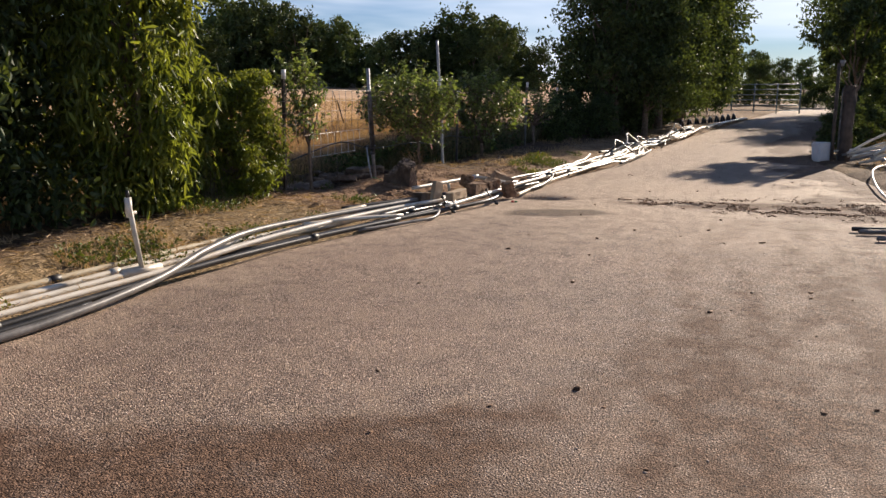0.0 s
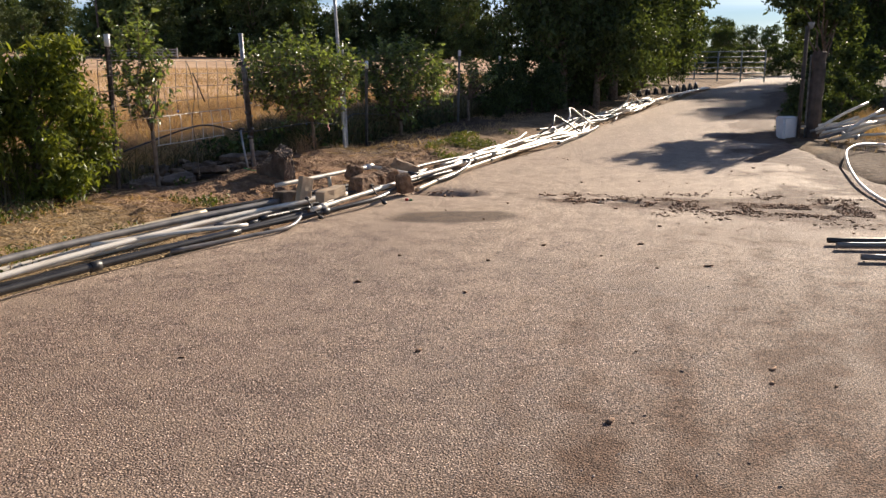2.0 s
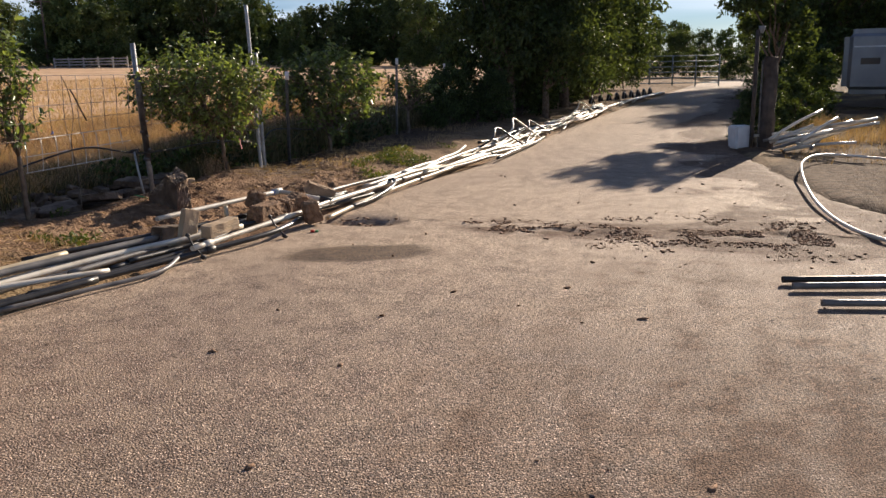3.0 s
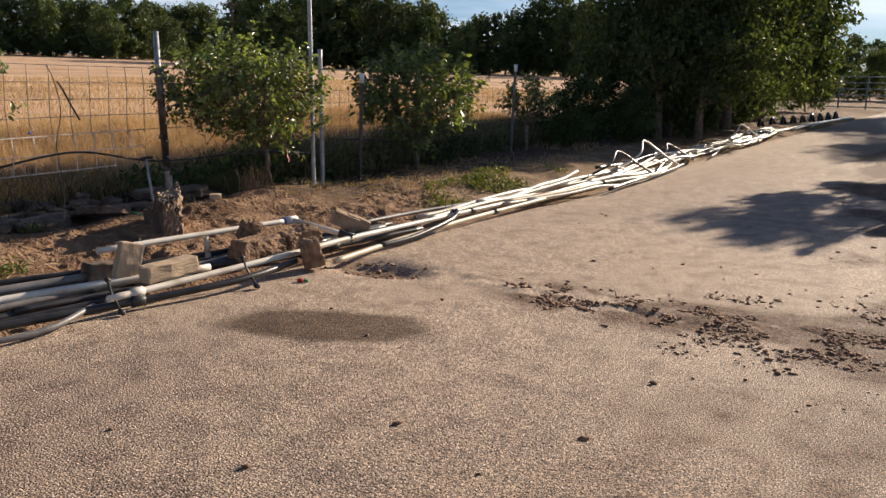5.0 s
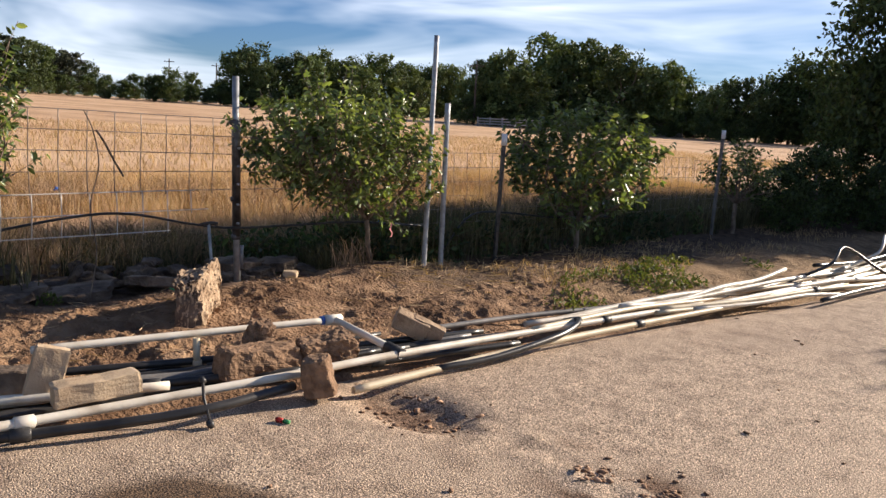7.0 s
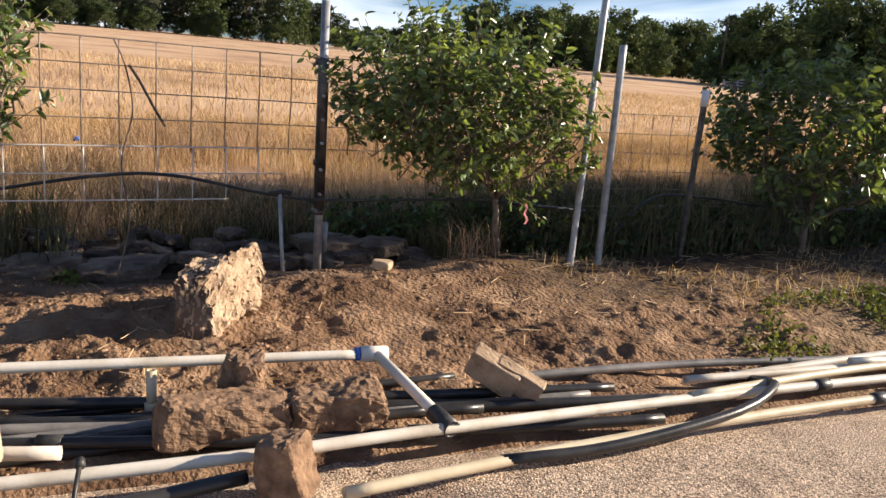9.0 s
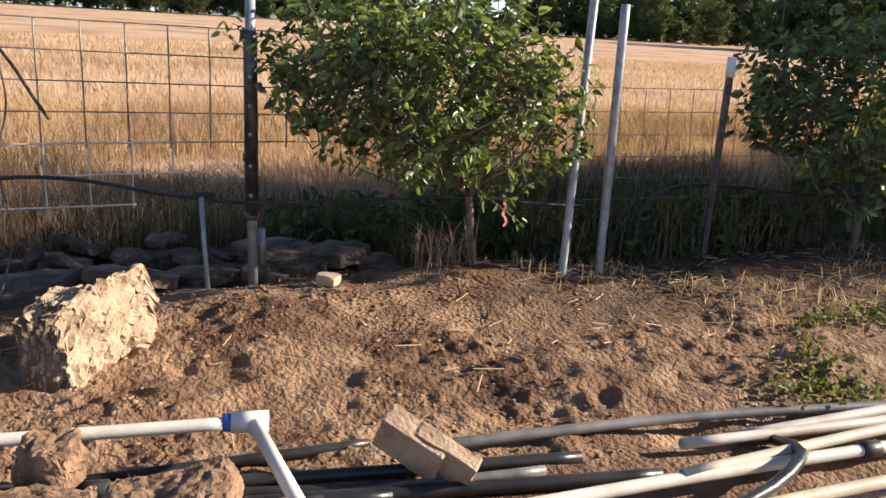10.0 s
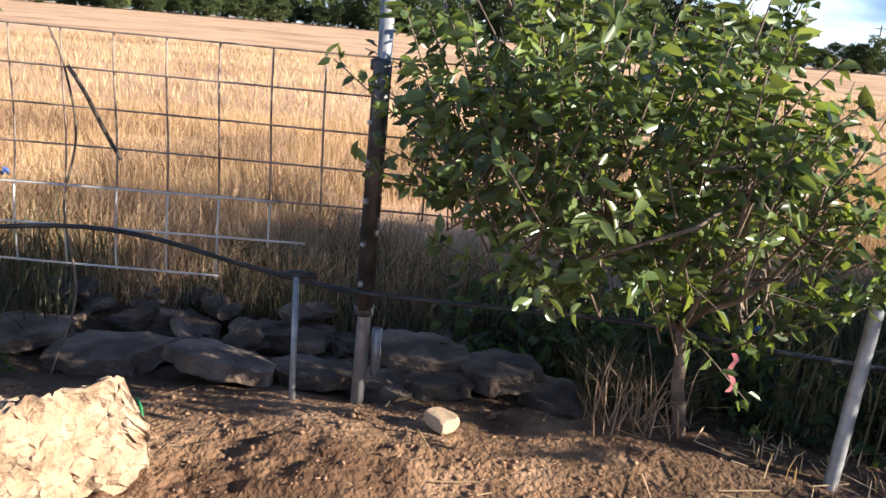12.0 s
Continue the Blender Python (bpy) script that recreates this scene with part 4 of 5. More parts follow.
stand = new("standpipe")
part("riser", mesh_of("riser", *tube(np.array([(-4.72, 5.15, 0.05), (-4.75, 5.12, 0.4), (-4.77, 5.1, 0.66)]), 0.021, 12), PVC, True), stand)
part("collar", mesh_of("collar", *tube(np.array([(-4.765, 5.1, 0.50), (-4.77, 5.1, 0.66)]), 0.029, 12), PVC, True), stand)
part("sprinkler_cap", mesh_of("sprinkler_cap", *tube(np.array([(-4.77, 5.1, 0.66), (-4.77, 5.1, 0.69), (-4.772, 5.1, 0.72)]), np.array([0.014, 0.017, 0.012]), 10, False), FITTING, True), stand, "black sprinkler head")
part("side_outlet", mesh_of("side_outlet", *tube(np.array([(-4.77, 5.1, 0.53), (-4.75, 5.16, 0.535)]), 0.013, 8), PVC, True), stand)
part("tee", mesh_of("tee", *tube(np.array([(-4.78, 4.98, 0.05), (-4.68, 5.32, 0.05)]), 0.042, 12, False), PVC, True), stand)
tagged(stand, "upright white plastic standpipe with a black sprinkler head", "standpipe")

# the raised frame with its tee, leg and drop
frame_pipe = new("irrigation_manifold")
top_rail = spline([(-4.3, 9.7, 0.24), (-4.2, 10.4, 0.235), (-4.06, 11.49, 0.22)], 0.15)
part("rail", mesh_of("rail", *tube(top_rail, 0.022, 12), PVC, True), frame_pipe)
part("corner_tee", mesh_of("corner_tee", *tube(np.array([(-4.075, 11.42, 0.221), (-4.05, 11.54, 0.219)]), 0.036, 12), PVC, True), frame_pipe)
part("primer_band", mesh_of("primer_band", *tube(np.array([(-4.08, 11.395, 0.2213), (-4.074, 11.42, 0.221)]), 0.0305, 12, False), BLUE, True), frame_pipe, "blue primer stain")
part("drop_arm", mesh_of("drop_arm", *tube(np.array([(-4.04, 11.49, 0.22), (-3.49, 11.55, 0.13)]), 0.024, 12), PVC, True), frame_pipe)
part("joint", mesh_of("joint", *tube(np.array([(-3.58, 11.54, 0.14), (-3.45, 11.555, 0.12)]), 0.038, 12), FITTING, True), frame_pipe, "black clamp joint")
part("leg", mesh_of("leg", *tube(np.array([(-4.13, 10.55, 0.22), (-4.12, 10.55, 0.05)]), 0.02, 12), CREAM, True), frame_pipe)
part("leg_socket", mesh_of("leg_socket", *tube(np.array([(-4.12, 10.55, 0.09), (-4.12, 10.55, 0.04)]), 0.028, 12), CREAM, True), frame_pipe)
tagged(frame_pipe, "raised white plastic pipe frame with a tee and sloping arm", "pipe frame")

pipe("pvc_pipe", "white pipe running past the stones to the clamp", [(-3.65, 9.25, 0.1), (-3.6, 9.9, 0.1), (-3.5, 10.8, 0.115), (-3.47, 11.5, 0.12), (-3.45, 13.0, 0.08), (-3.3, 15.0, 0.06)], 0.023, PVC, collars=(0.04, 0.78))
pipe("pvc_pipe", "cream pipe lying at the road edge", [(-3.28, 11.05, 0.035), (-3.3, 12.2, 0.04), (-3.25, 13.4, 0.05), (-3.1, 15.2, 0.06), (-2.95, 17.5, 0.06)], 0.023, CREAM, collars=(0.45,))
pipe("hose", "black hose looping over the white pipes", [(-3.62, 13.4, 0.05), (-3.4, 13.3, 0.12), (-3.25, 12.9, 0.1), (-3.24, 12.2, 0.05), (-3.3, 11.7, 0.04)], 0.022, POLY)
pipe("poly_pipe", "black pipe behind the concrete block", [(-3.95, 12.1, 0.08), (-3.85, 13.2, 0.07), (-3.6, 14.6, 0.06), (-3.3, 17.0, 0.05)], 0.026, GREY_POLY)

rng = np.random.RandomState(77)
BY, BX = (12.5, 14, 16, 18, 20, 22, 25, 28, 31, 34, 38, 42, 45), (-3.5, -3.42, -3.15, -3.05, -3.05, -2.95, -2.75, -2.75, -2.75, -2.45, -2.0, -1.5, -1.1)
for i in range(40):
    y0 = 12.6 + 15.5 * rng.rand() ** 1.1
    y1 = min(y0 + 2.8 + 5.5 * rng.rand(), 31.5)
    off0, off1 = rng.normal() * 0.24, rng.normal() * 0.24
    pts, wavy = [], 0.03 + 0.05 * (y0 > 16) + 0.05 * (y0 > 20)
    for u in np.linspace(0, 1, 5):
        yy = y0 + (y1 - y0) * u
        pts.append((np.interp(yy, BY, BX) + np.clip(off0 + (off1 - off0) * u + rng.normal() * wavy, -0.5, 0.42), yy, 0.04 + 0.13 * rng.rand() * (0.6 if yy < 16 else 1.0)))
    shade = i % 5
    m = POLY if shade == 0 else CREAM if shade == 3 else PVC
    pipe("poly_pipe" if m is POLY else "pvc_pipe", "black plastic pipe tangled in the long heap" if m is POLY else "bleached plastic pipe tangled in the long heap", pts, 0.016 + 0.016 * rng.rand(), m, 0.16, collars=(0.5,) if i % 3 == 0 else (), group="pipes heaped along the driveway")
for i in range(4):
    y0 = 17 + 12.5 * rng.rand()
    cx = np.interp(y0, BY, BX)
    rr = 0.25 + 0.3 * rng.rand()
    pts = [(cx - 0.3, y0 - rr * 1.8, 0.06), (cx - 0.1 + 0.2 * rng.rand(), y0 - rr, 0.12 + rr * 0.4), (cx, y0, 0.16 + rr * 0.7), (cx + 0.25, y0 + rr * 0.8, 0.1 + rr * 0.3), (cx + 0.35, y0 + rr * 2.0, 0.05)]
    pipe("hose", "arched offcut of flexible hose in the heap", pts, 0.017, (PVC, GREY_POLY, POLY)[i % 3], 0.08, group="pipes heaped along the driveway")
for i in range(3):
    pipe("pvc_pipe", "long white pipe at the far end of the heap", [(-2.55 + 0.3 * i, 30.5 + 2 * i, 0.05), (-2.2 + 0.22 * i, 36, 0.06 + 0.04 * i), (-1.35 + 0.1 * i, 43.5, 0.06)], 0.035, PVC, 0.4)

# ---- rubble and blocks ----
def rough_block(name, label, size, place, turn=(0, 0, 0), material=None, seed=0, cuts=5, rough=0.02, category="block", taper=0.0, chip=0.0):
    """A subdivided block with broken, uneven faces and worn edges."""
    rng = np.random.RandomState(seed)
    bm = bmesh.new()
    bmesh.ops.create_cube(bm, size=1.0)
    bmesh.ops.bevel(bm, geom=bm.edges[:], offset=0.04, segments=1, affect="EDGES")
    bmesh.ops.subdivide_edges(bm, edges=bm.edges[:], cuts=cuts, use_grid_fill=True)
    o = Vector(rng.rand(3) * 50)
    for w in bm.verts:
        p = w.co
        k = 1 - taper * (p.z + 0.5)
        q = Vector((p.x * size[0] * k, p.y * size[1] * k, p.z * size[2]))
        n = noise.noise_vector(q * 7 + o) * rough + noise.noise_vector(q * 23 + o) * rough * 0.5 + noise.noise_vector(q * 55 + o) * rough * 0.4
        if chip:
            corner = max(0, abs(p.x) + abs(p.y) + abs(p.z) - 1.05 - 0.3 * noise.noise(q * 6 + o))
            q *= 1 - chip * corner
        w.co = q + n
    ob = part(name, from_bm(name, bm, material or GREY_CONC))
    ob.matrix_basis = pose(*place, *turn)
    return tagged(ob, label, category)


def slab_piece(name, label, outline, thick, place, turn, material, seed, rough=0.02, category="rubble"):
    """A broken slab: an irregular outline with ragged thickness."""
    rng = np.random.RandomState(seed)
    bm = bmesh.new()
    ring = []
    pts = np.array(outline, float)
    fine = []
    for i in range(len(pts)):
        a, b = pts[i], pts[(i + 1) % len(pts)]
        for t in (0, 0.33, 0.66):
            fine.append(a + (b - a) * t + rng.normal(size=2) * rough * 0.6)
    layers = []
    for k, u in enumerate((-0.5, -0.42, 0.0, 0.42, 0.5)):
        s = 0.975 if k in (0, 4) else 1.0
        layers.append([bm.verts.new((p[0] * s + rng.normal() * rough * 0.4, u * thick + rng.normal() * rough * 0.2, p[1] * s + rng.normal() * rough * 0.4)) for p in fine])
    n = len(fine)
    for a, b in zip(layers, layers[1:]):
        for i in range(n):
            bm.faces.new((a[i], a[(i + 1) % n], b[(i + 1) % n], b[i]))
    for lay, flip in ((layers[0], False), (layers[-1], True)):
        c = bm.verts.new(sum((w.co for w in lay), Vector()) / n + Vector((0, 0.01 if flip else -0.01, 0)))
        for i in range(n):
            bm.faces.new((lay[i], lay[(i + 1) % n], c))
    bmesh.ops.subdivide_edges(bm, edges=bm.edges[:], cuts=2, use_grid_fill=True)
    o = Vector(rng.rand(3) * 40)
    for w in bm.verts:
        w.co += noise.noise_vector(w.co * 8 + o) * rough * 0.8 + noise.noise_vector(w.co * 28 + o) * rough * 0.5 + noise.noise_vector(w.co * 60 + o) * rough * 0.35
    ob = part(name, from_bm(name, bm, material))
    ob.matrix_basis = pose(*place, *turn)
    return tagged(ob, label, category)


bm = bmesh.new()
bmesh.ops.create_cube(bm, size=1.0)
bmesh.ops.subdivide_edges(bm, edges=bm.edges[:], cuts=31, use_grid_fill=True)
for w in bm.verts:
    u, q, h = w.co.x + 0.5, w.co.y + 0.5, w.co.z + 0.5
    near, back = Vector((0.0, 0.16 * q, 0)) + Vector((0.04 * q, 0, 0)), Vector((-0.58 + 0.12 * q, 0.16 + 0.29 * q, 0))
    c = near + (back - near) * u
    sheer = float(np.interp(u, (0, 0.2, 0.42, 0.52, 1), (0.27, 0.285, 0.33, 0.20, 0.14)))
    crest = float(np.interp(u, (0, 0.3, 0.72, 0.85, 1), (0.32, 0.36, 0.40, 0.36, 0.16)))
    c.z = -0.1 + h * (0.1 + sheer + (crest - sheer) * q)
    c.x += 0.05 * h * (1 - u) * (1 - q)
    ragged = 0.026 if q > 0.8 or h > 0.9 else 0.006
    w.co = c + noise.noise_vector(c * 6) * ragged + noise.noise_vector(c * 17) * ragged * 0.6 + noise.noise_vector(c * 40) * ragged * 0.7 + noise.noise_vector(c * 75) * ragged * 0.35
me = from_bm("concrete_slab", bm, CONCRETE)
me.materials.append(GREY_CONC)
# faces turned from the sun take the darker concrete, their shade set by material
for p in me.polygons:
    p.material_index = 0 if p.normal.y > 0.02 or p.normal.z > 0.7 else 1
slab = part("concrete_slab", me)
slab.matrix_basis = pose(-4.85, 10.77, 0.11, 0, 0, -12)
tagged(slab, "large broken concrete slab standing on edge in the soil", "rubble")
rough_block("paver", "tan stone paver leaning upright on the pipes", (0.16, 0.06, 0.27), (-3.95, 9.66, 0.21), (0, 16, 75), SANDSTONE, 4, 5, 0.006)
rough_block("stone_beam", "long tan stone block lying on the pipes", (0.40, 0.12, 0.105), (-3.74, 9.82, 0.165), (0, -3, 84), SANDSTONE, 5, 6, 0.008)
rough_block("dark_block", "dark grey block behind the paver", (0.24, 0.16, 0.17), (-4.12, 9.6, 0.12), (0, 5, 70), GREY_CONC, 6, 5, 0.012)
rough_block("soil_block", "soil-caked stone block lying on black pipes", (0.50, 0.17, 0.15), (-3.79, 10.76, 0.14), (4, 2, 88), ADOBE, 7, 15, 0.02, taper=0.08, chip=0.12)
rough_block("soil_block", "soil-caked stone block lying on black pipes", (0.40, 0.19, 0.16), (-3.75, 11.2, 0.145), (8, -7, 78), ADOBE, 8, 15, 0.024, taper=0.1, chip=0.15)
rough_block("soil_block", "small soil-caked lump on the pipe frame", (0.17, 0.14, 0.16), (-3.98, 10.88, 0.23), (10, 8, 60), ADOBE, 9, 13, 0.026, chip=0.4)
rough_block("soil_block", "dark soil-caked block at the road edge", (0.17, 0.17, 0.21), (-3.36, 10.87, 0.13), (4, -10, 47), ADOBE, 10, 13, 0.016, taper=0.15, chip=0.15)
rough_block("concrete_block", "grooved concrete block tilted on the soil", (0.24, 0.1, 0.13), (-3.84, 11.98, 0.17), (14, 24, 48), CONCRETE, 11, 5, 0.008)
rough_block("concrete_block", "grooved concrete block tilted on the soil", (0.24, 0.07, 0.11), (-3.77, 12.06, 0.14), (14, 24, 48), CONCRETE, 12, 5, 0.008)

rng = np.random.RandomState(15)
for y0, y1, lift, deep, x in ((10.42, 10.98, 0.05, 0.34, -6.16), (11.02, 11.46, 0.06, 0.32, -6.06), (11.5, 11.8, 0.05, 0.26, -6.1), (11.84, 12.12, 0.03, 0.24, -6.06), (11.9, 12.3, 0.14, 0.3, -6.26), (12.06, 12.34, 0.05, 0.26, -6.06), (12.3, 12.62, 0.08, 0.3, -6.14),
                              (12.58, 12.9, 0.02, 0.26, -6.1), (9.9, 10.4, 0.02, 0.3, -6.25), (10.55, 11.0, 0.03, 0.3, -6.62), (11.2, 11.6, 0.05, 0.28, -6.6)):
    a, b = (y1 - y0) / 2, deep / 2
    jag = lambda: 1 + 0.16 * rng.normal()
    ring = [(-a * jag(), -b * 0.5), (-a * 0.6, -b * jag()), (a * 0.35 * jag(), -b * jag()), (a * jag(), -b * 0.55), (a * jag(), b * 0.45), (a * 0.4, b * jag()), (-a * 0.5 * jag(), b * jag()), (-a * jag(), b * 0.5)]
    cy = (y0 + y1) / 2
    slab_piece("concrete_rubble", "flat grey slab of broken concrete in the rubble row", ring, 0.065 + 0.03 * rng.rand(), (x - b * 0.6, cy, float(ground_z(x, cy)) + lift), (90 + rng.normal() * 6, rng.normal() * 5, 90 + rng.normal() * 9), GREY_CONC, int(rng.randint(999)), 0.013)
for i in range(64):
    x, yy = -6.35 - 0.6 * rng.rand(), 10.2 + 2.5 * rng.rand() ** 1.5
    sz = 0.05 + 0.07 * rng.rand()
    rough_block("stone", "broken stone in the rubble heap behind the fence", (sz * (1.1 + 1.2 * rng.rand()), sz * 1.2, sz * 0.5), (x, yy, float(ground_z(x, yy)) + sz * 0.3 + 0.14 * rng.rand() * (yy < 11.6)), tuple(rng.normal(size=3) * (16, 16, 60)), GREY_CONC, 100 + i, 4, 0.014, "stone", chip=0.5)
rough_block("stone", "rounded pale river stone by the pipe post", (0.12, 0.085, 0.055), (-5.66, 12.22, 0.2), (0, 0, 40), SANDSTONE, 40, 4, 0.006, "stone", chip=0.5)


def clods(name, label, spots, size, material, seed, zfun):
    """One mesh of small crumbs: squashed, uneven octahedra."""
    rng = np.random.RandomState(seed)
    n = len(spots)
    s = size * (0.3 + rng.rand(n) ** 6 * 2.2)
    g = 1.618
    base = np.array([(-1, g, 0), (1, g, 0), (-1, -g, 0), (1, -g, 0), (0, -1, g), (0, 1, g), (0, -1, -g), (0, 1, -g), (g, 0, -1), (g, 0, 1), (-g, 0, -1), (-g, 0, 1)], float) / 1.9
    base[:, 2] *= 0.5
    tri = np.array([(0, 11, 5), (0, 5, 1), (0, 1, 7), (0, 7, 10), (0, 10, 11), (1, 5, 9), (5, 11, 4), (11, 10, 2), (10, 7, 6), (7, 1, 8), (3, 9, 4), (3, 4, 2), (3, 2, 6), (3, 6, 8), (3, 8, 9), (4, 9, 5), (2, 4, 11), (6, 2, 10), (8, 6, 7), (9, 8, 1)])
    v = base[None] * s[:, None, None] * (0.45 + 0.95 * rng.rand(n, 12, 1)) * np.stack([0.8 + 0.8 * rng.rand(n), 0.6 + 0.4 * rng.rand(n), 0.6 + 0.6 * rng.rand(n)], 1)[:, None]
    a = rng.rand(n) * 6.28
    c, si = np.cos(a)[:, None], np.sin(a)[:, None]
    v = np.stack([v[..., 0] * c - v[..., 1] * si, v[..., 0] * si + v[..., 1] * c, v[..., 2]], -1)
    z = zfun(spots[:, 0], spots[:, 1]) + s * 0.25
    v = v + np.stack([spots[:, 0], spots[:, 1], z], 1)[:, None]
    f = (tri[None] + (np.arange(n) * 12)[:, None, None]).reshape(-1, 3)
    return tagged(part(name, mesh_of(name, v.reshape(-1, 3), f, material)), label, "soil", kind="stuff")


rng = np.random.RandomState(21)
sx = -1.9 + 4.4 * rng.rand(28000) ** 0.75
seam_spots = np.stack([sx, 11.2 + 0.12 * np.sin(sx * 1.7) + rng.normal(size=28000) * (0.15 + 0.24 * (sx > -0.6)) - 0.12 * (sx > 0)], 1)
seam_spots = seam_spots[fbm(seam_spots[:, 0] * 4 + 2, seam_spots[:, 1] * 4, 4) > 0.5]
clods("seam_clods", "dark soil crumbs along the cracked seam", seam_spots, 0.008, CLOD, 1, road_z)
loose = np.stack([-3.0 + 5.2 * rng.rand(420) ** 0.7, 3.0 + 13 * rng.rand(420)], 1)
clods("loose_clods", "scattered dark soil crumbs on the driveway", loose, 0.011, CLOD, 2, road_z)
chips = np.stack([-0.5 + rng.normal(size=1500) * 0.9 + 0.9, 1.2 + 7.5 * rng.rand(1500)], 1)
clods("loose_chips", "loose pale stone chips along the wheel tracks", chips, 0.0032, STONE_CHIP, 12, road_z)
ph = np.stack([-2.98 + rng.normal(size=260) * 0.22, 11.22 + rng.normal(size=260) * 0.14], 1)
clods("pothole_gravel", "loose gravel in the pothole", ph, 0.011, CLOD, 3, road_z)
bank = scatter(rng, 11000, -5.95, -3.75, 9.2, 15.5, 0.47)
clods("soil_crumbs", "crumbs of light brown soil on the bare bank", bank, 0.0065, SOILCLOD, 4, ground_z)
big = scatter(rng, 800, -5.9, -4.0, 9.4, 15.0, 0.5)
clods("soil_lumps", "larger lumps of soil on the bare bank", big, 0.0065, SOILCLOD, 5, ground_z)


def straws(name, label, spots, seed, length=0.16):
    rng = np.random.RandomState(seed)
    n = len(spots)
    a = rng.rand(n) * 6.28
    d = np.stack([np.cos(a), np.sin(a), rng.normal(size=n) * 0.12], 1) * (length * (0.3 + rng.rand(n)))[:, None] / 2
    c = np.stack([spots[:, 0], spots[:, 1], ground_z(spots[:, 0], spots[:, 1]) + 0.02], 1)
    up = np.array([0, 0, 0.003])
    side = np.stack([-np.sin(a), np.cos(a), np.zeros(n)], 1) * 0.0018
    v = np.stack([c - d - side, c + d - side, c + d + side + up, c - d + side + up], 1).reshape(-1, 3)
    k = np.arange(n) * 4
    return tagged(part(name, mesh_of(name, v, np.stack([k, k + 1, k + 2, k + 3], 1), STRAW)), label, "straw", kind="stuff")


straws("straw_litter", "loose straw lying on the soil", np.vstack([scatter(rng, 240, -5.9, -4.0, 9.3, 16), scatter(rng, 2600, -6.6, -4.7, 2, 9.4), scatter(rng, 500, -5.9, -4.4, 12.8, 18)]), 6, 0.13)

# ---- fence row ----
post = new("fence_post")
part("pole", mesh_of("pole", *tube(np.array([(-5.93, 11.87, 0.0), (-6.0, 11.88, 0.9), (-6.03, 11.885, 1.84)]), 0.028, 14), GALV, True), post)
part("sleeve", mesh_of("sleeve", *tube(np.array([(-5.955, 11.872, 0.5), (-5.96, 11.872, 0.505), (-6.01, 11.88, 1.47), (-6.012, 11.881, 1.48)]), np.array([0.033, 0.037, 0.037, 0.033]), 10), DARK_STEEL, True), post, "dark perforated steel sleeve")
for z in (0.62, 0.78, 0.95, 1.1, 1.25, 1.4):
    part("bolt", mesh_of("bolt", *tube(np.array([(-5.93, 11.86, z), (-5.905, 11.857, z)]), 0.011, 8, False), GALV, True), post)
for z in (0.5, 0.82, 1.46):
    part("clamp", mesh_of("clamp", *tube(np.array([(-5.935 - 0.065 * z, 11.872, z - 0.02), (-5.935 - 0.065 * z, 11.872, z + 0.02)]), 0.042, 12), DARK_STEEL, True), post)
part("bracket", mesh_of("bracket", *tube(np.array([(-5.98, 11.93, 0.22), (-5.98, 11.93, 0.42)]), 0.02, 10), GALV, True), post)
tagged(post, "galvanised pipe post with a dark bolted steel sleeve", "post")

pipe("steel_rod", "tall thin galvanised pole leaning beside the apple tree", [(-5.41, 13.55, 0.05), (-5.5, 13.65, 1.2), (-5.6, 13.76, 2.36)], 0.024, GALV, category="pole")
pipe("fence_post", "galvanised pipe post in the orchard row", [(-5.57, 13.93, 0.05), (-5.62, 13.97, 1.74)], 0.033, GALV, category="post")


def t_post(label, x, y, top, material):
    """Steel T-section post with studs."""
    t = new("t_post")
    bm = bmesh.new()
    bmesh.ops.create_cube(bm, size=1.0, matrix=Matrix.Translation((0, 0, top / 2)) @ Matrix.Diagonal((0.008, 0.042, top, 1)))
    bmesh.ops.create_cube(bm, size=1.0, matrix=Matrix.Translation((-0.021, 0, top / 2)) @ Matrix.Diagonal((0.036, 0.007, top - 0.002, 1)))
    part("shaft", from_bm("shaft", bm, material), t)
    bm = bmesh.new()
    bmesh.ops.create_cube(bm, size=1.0, matrix=Matrix.Diagonal((0.010, 0.014, 0.018, 1)))
    stud = from_bm("stud", bm, material)
    for i in range(int(top / 0.09) - 3):
        part("stud", stud, t, m=pose(0.008, 0, 0.3 + i * 0.09))
    part("top_band", mesh_of("top_band", *tube(np.array([(-0.008, 0, top - 0.12), (-0.008, 0, top + 0.004)]), 0.03, 6, False), WHITE, True), t, "pale painted tip")
    t.matrix_basis = pose(x, y, 0.05, 0, 1.5, 0)
    return tagged(t, label, "post")


t_post("dark steel T-post with a pale tip in the fence row", -5.62, 14.8, 1.42, DARK_STEEL)
t_post("rusty dark T-post beside the pale sapling", -6.08, 9.45, 1.72, OLD_WOOD)
t_post("dark steel T-post holding the field fence", -5.65, 19.65, 1.62, GREY_POLY)
t_post("dark steel T-post holding the field fence", -6.05, 24.3, 1.5, DARK_STEEL)
t_post("dark steel T-post holding the field fence", -5.6, 29.0, 1.5, DARK_STEEL)


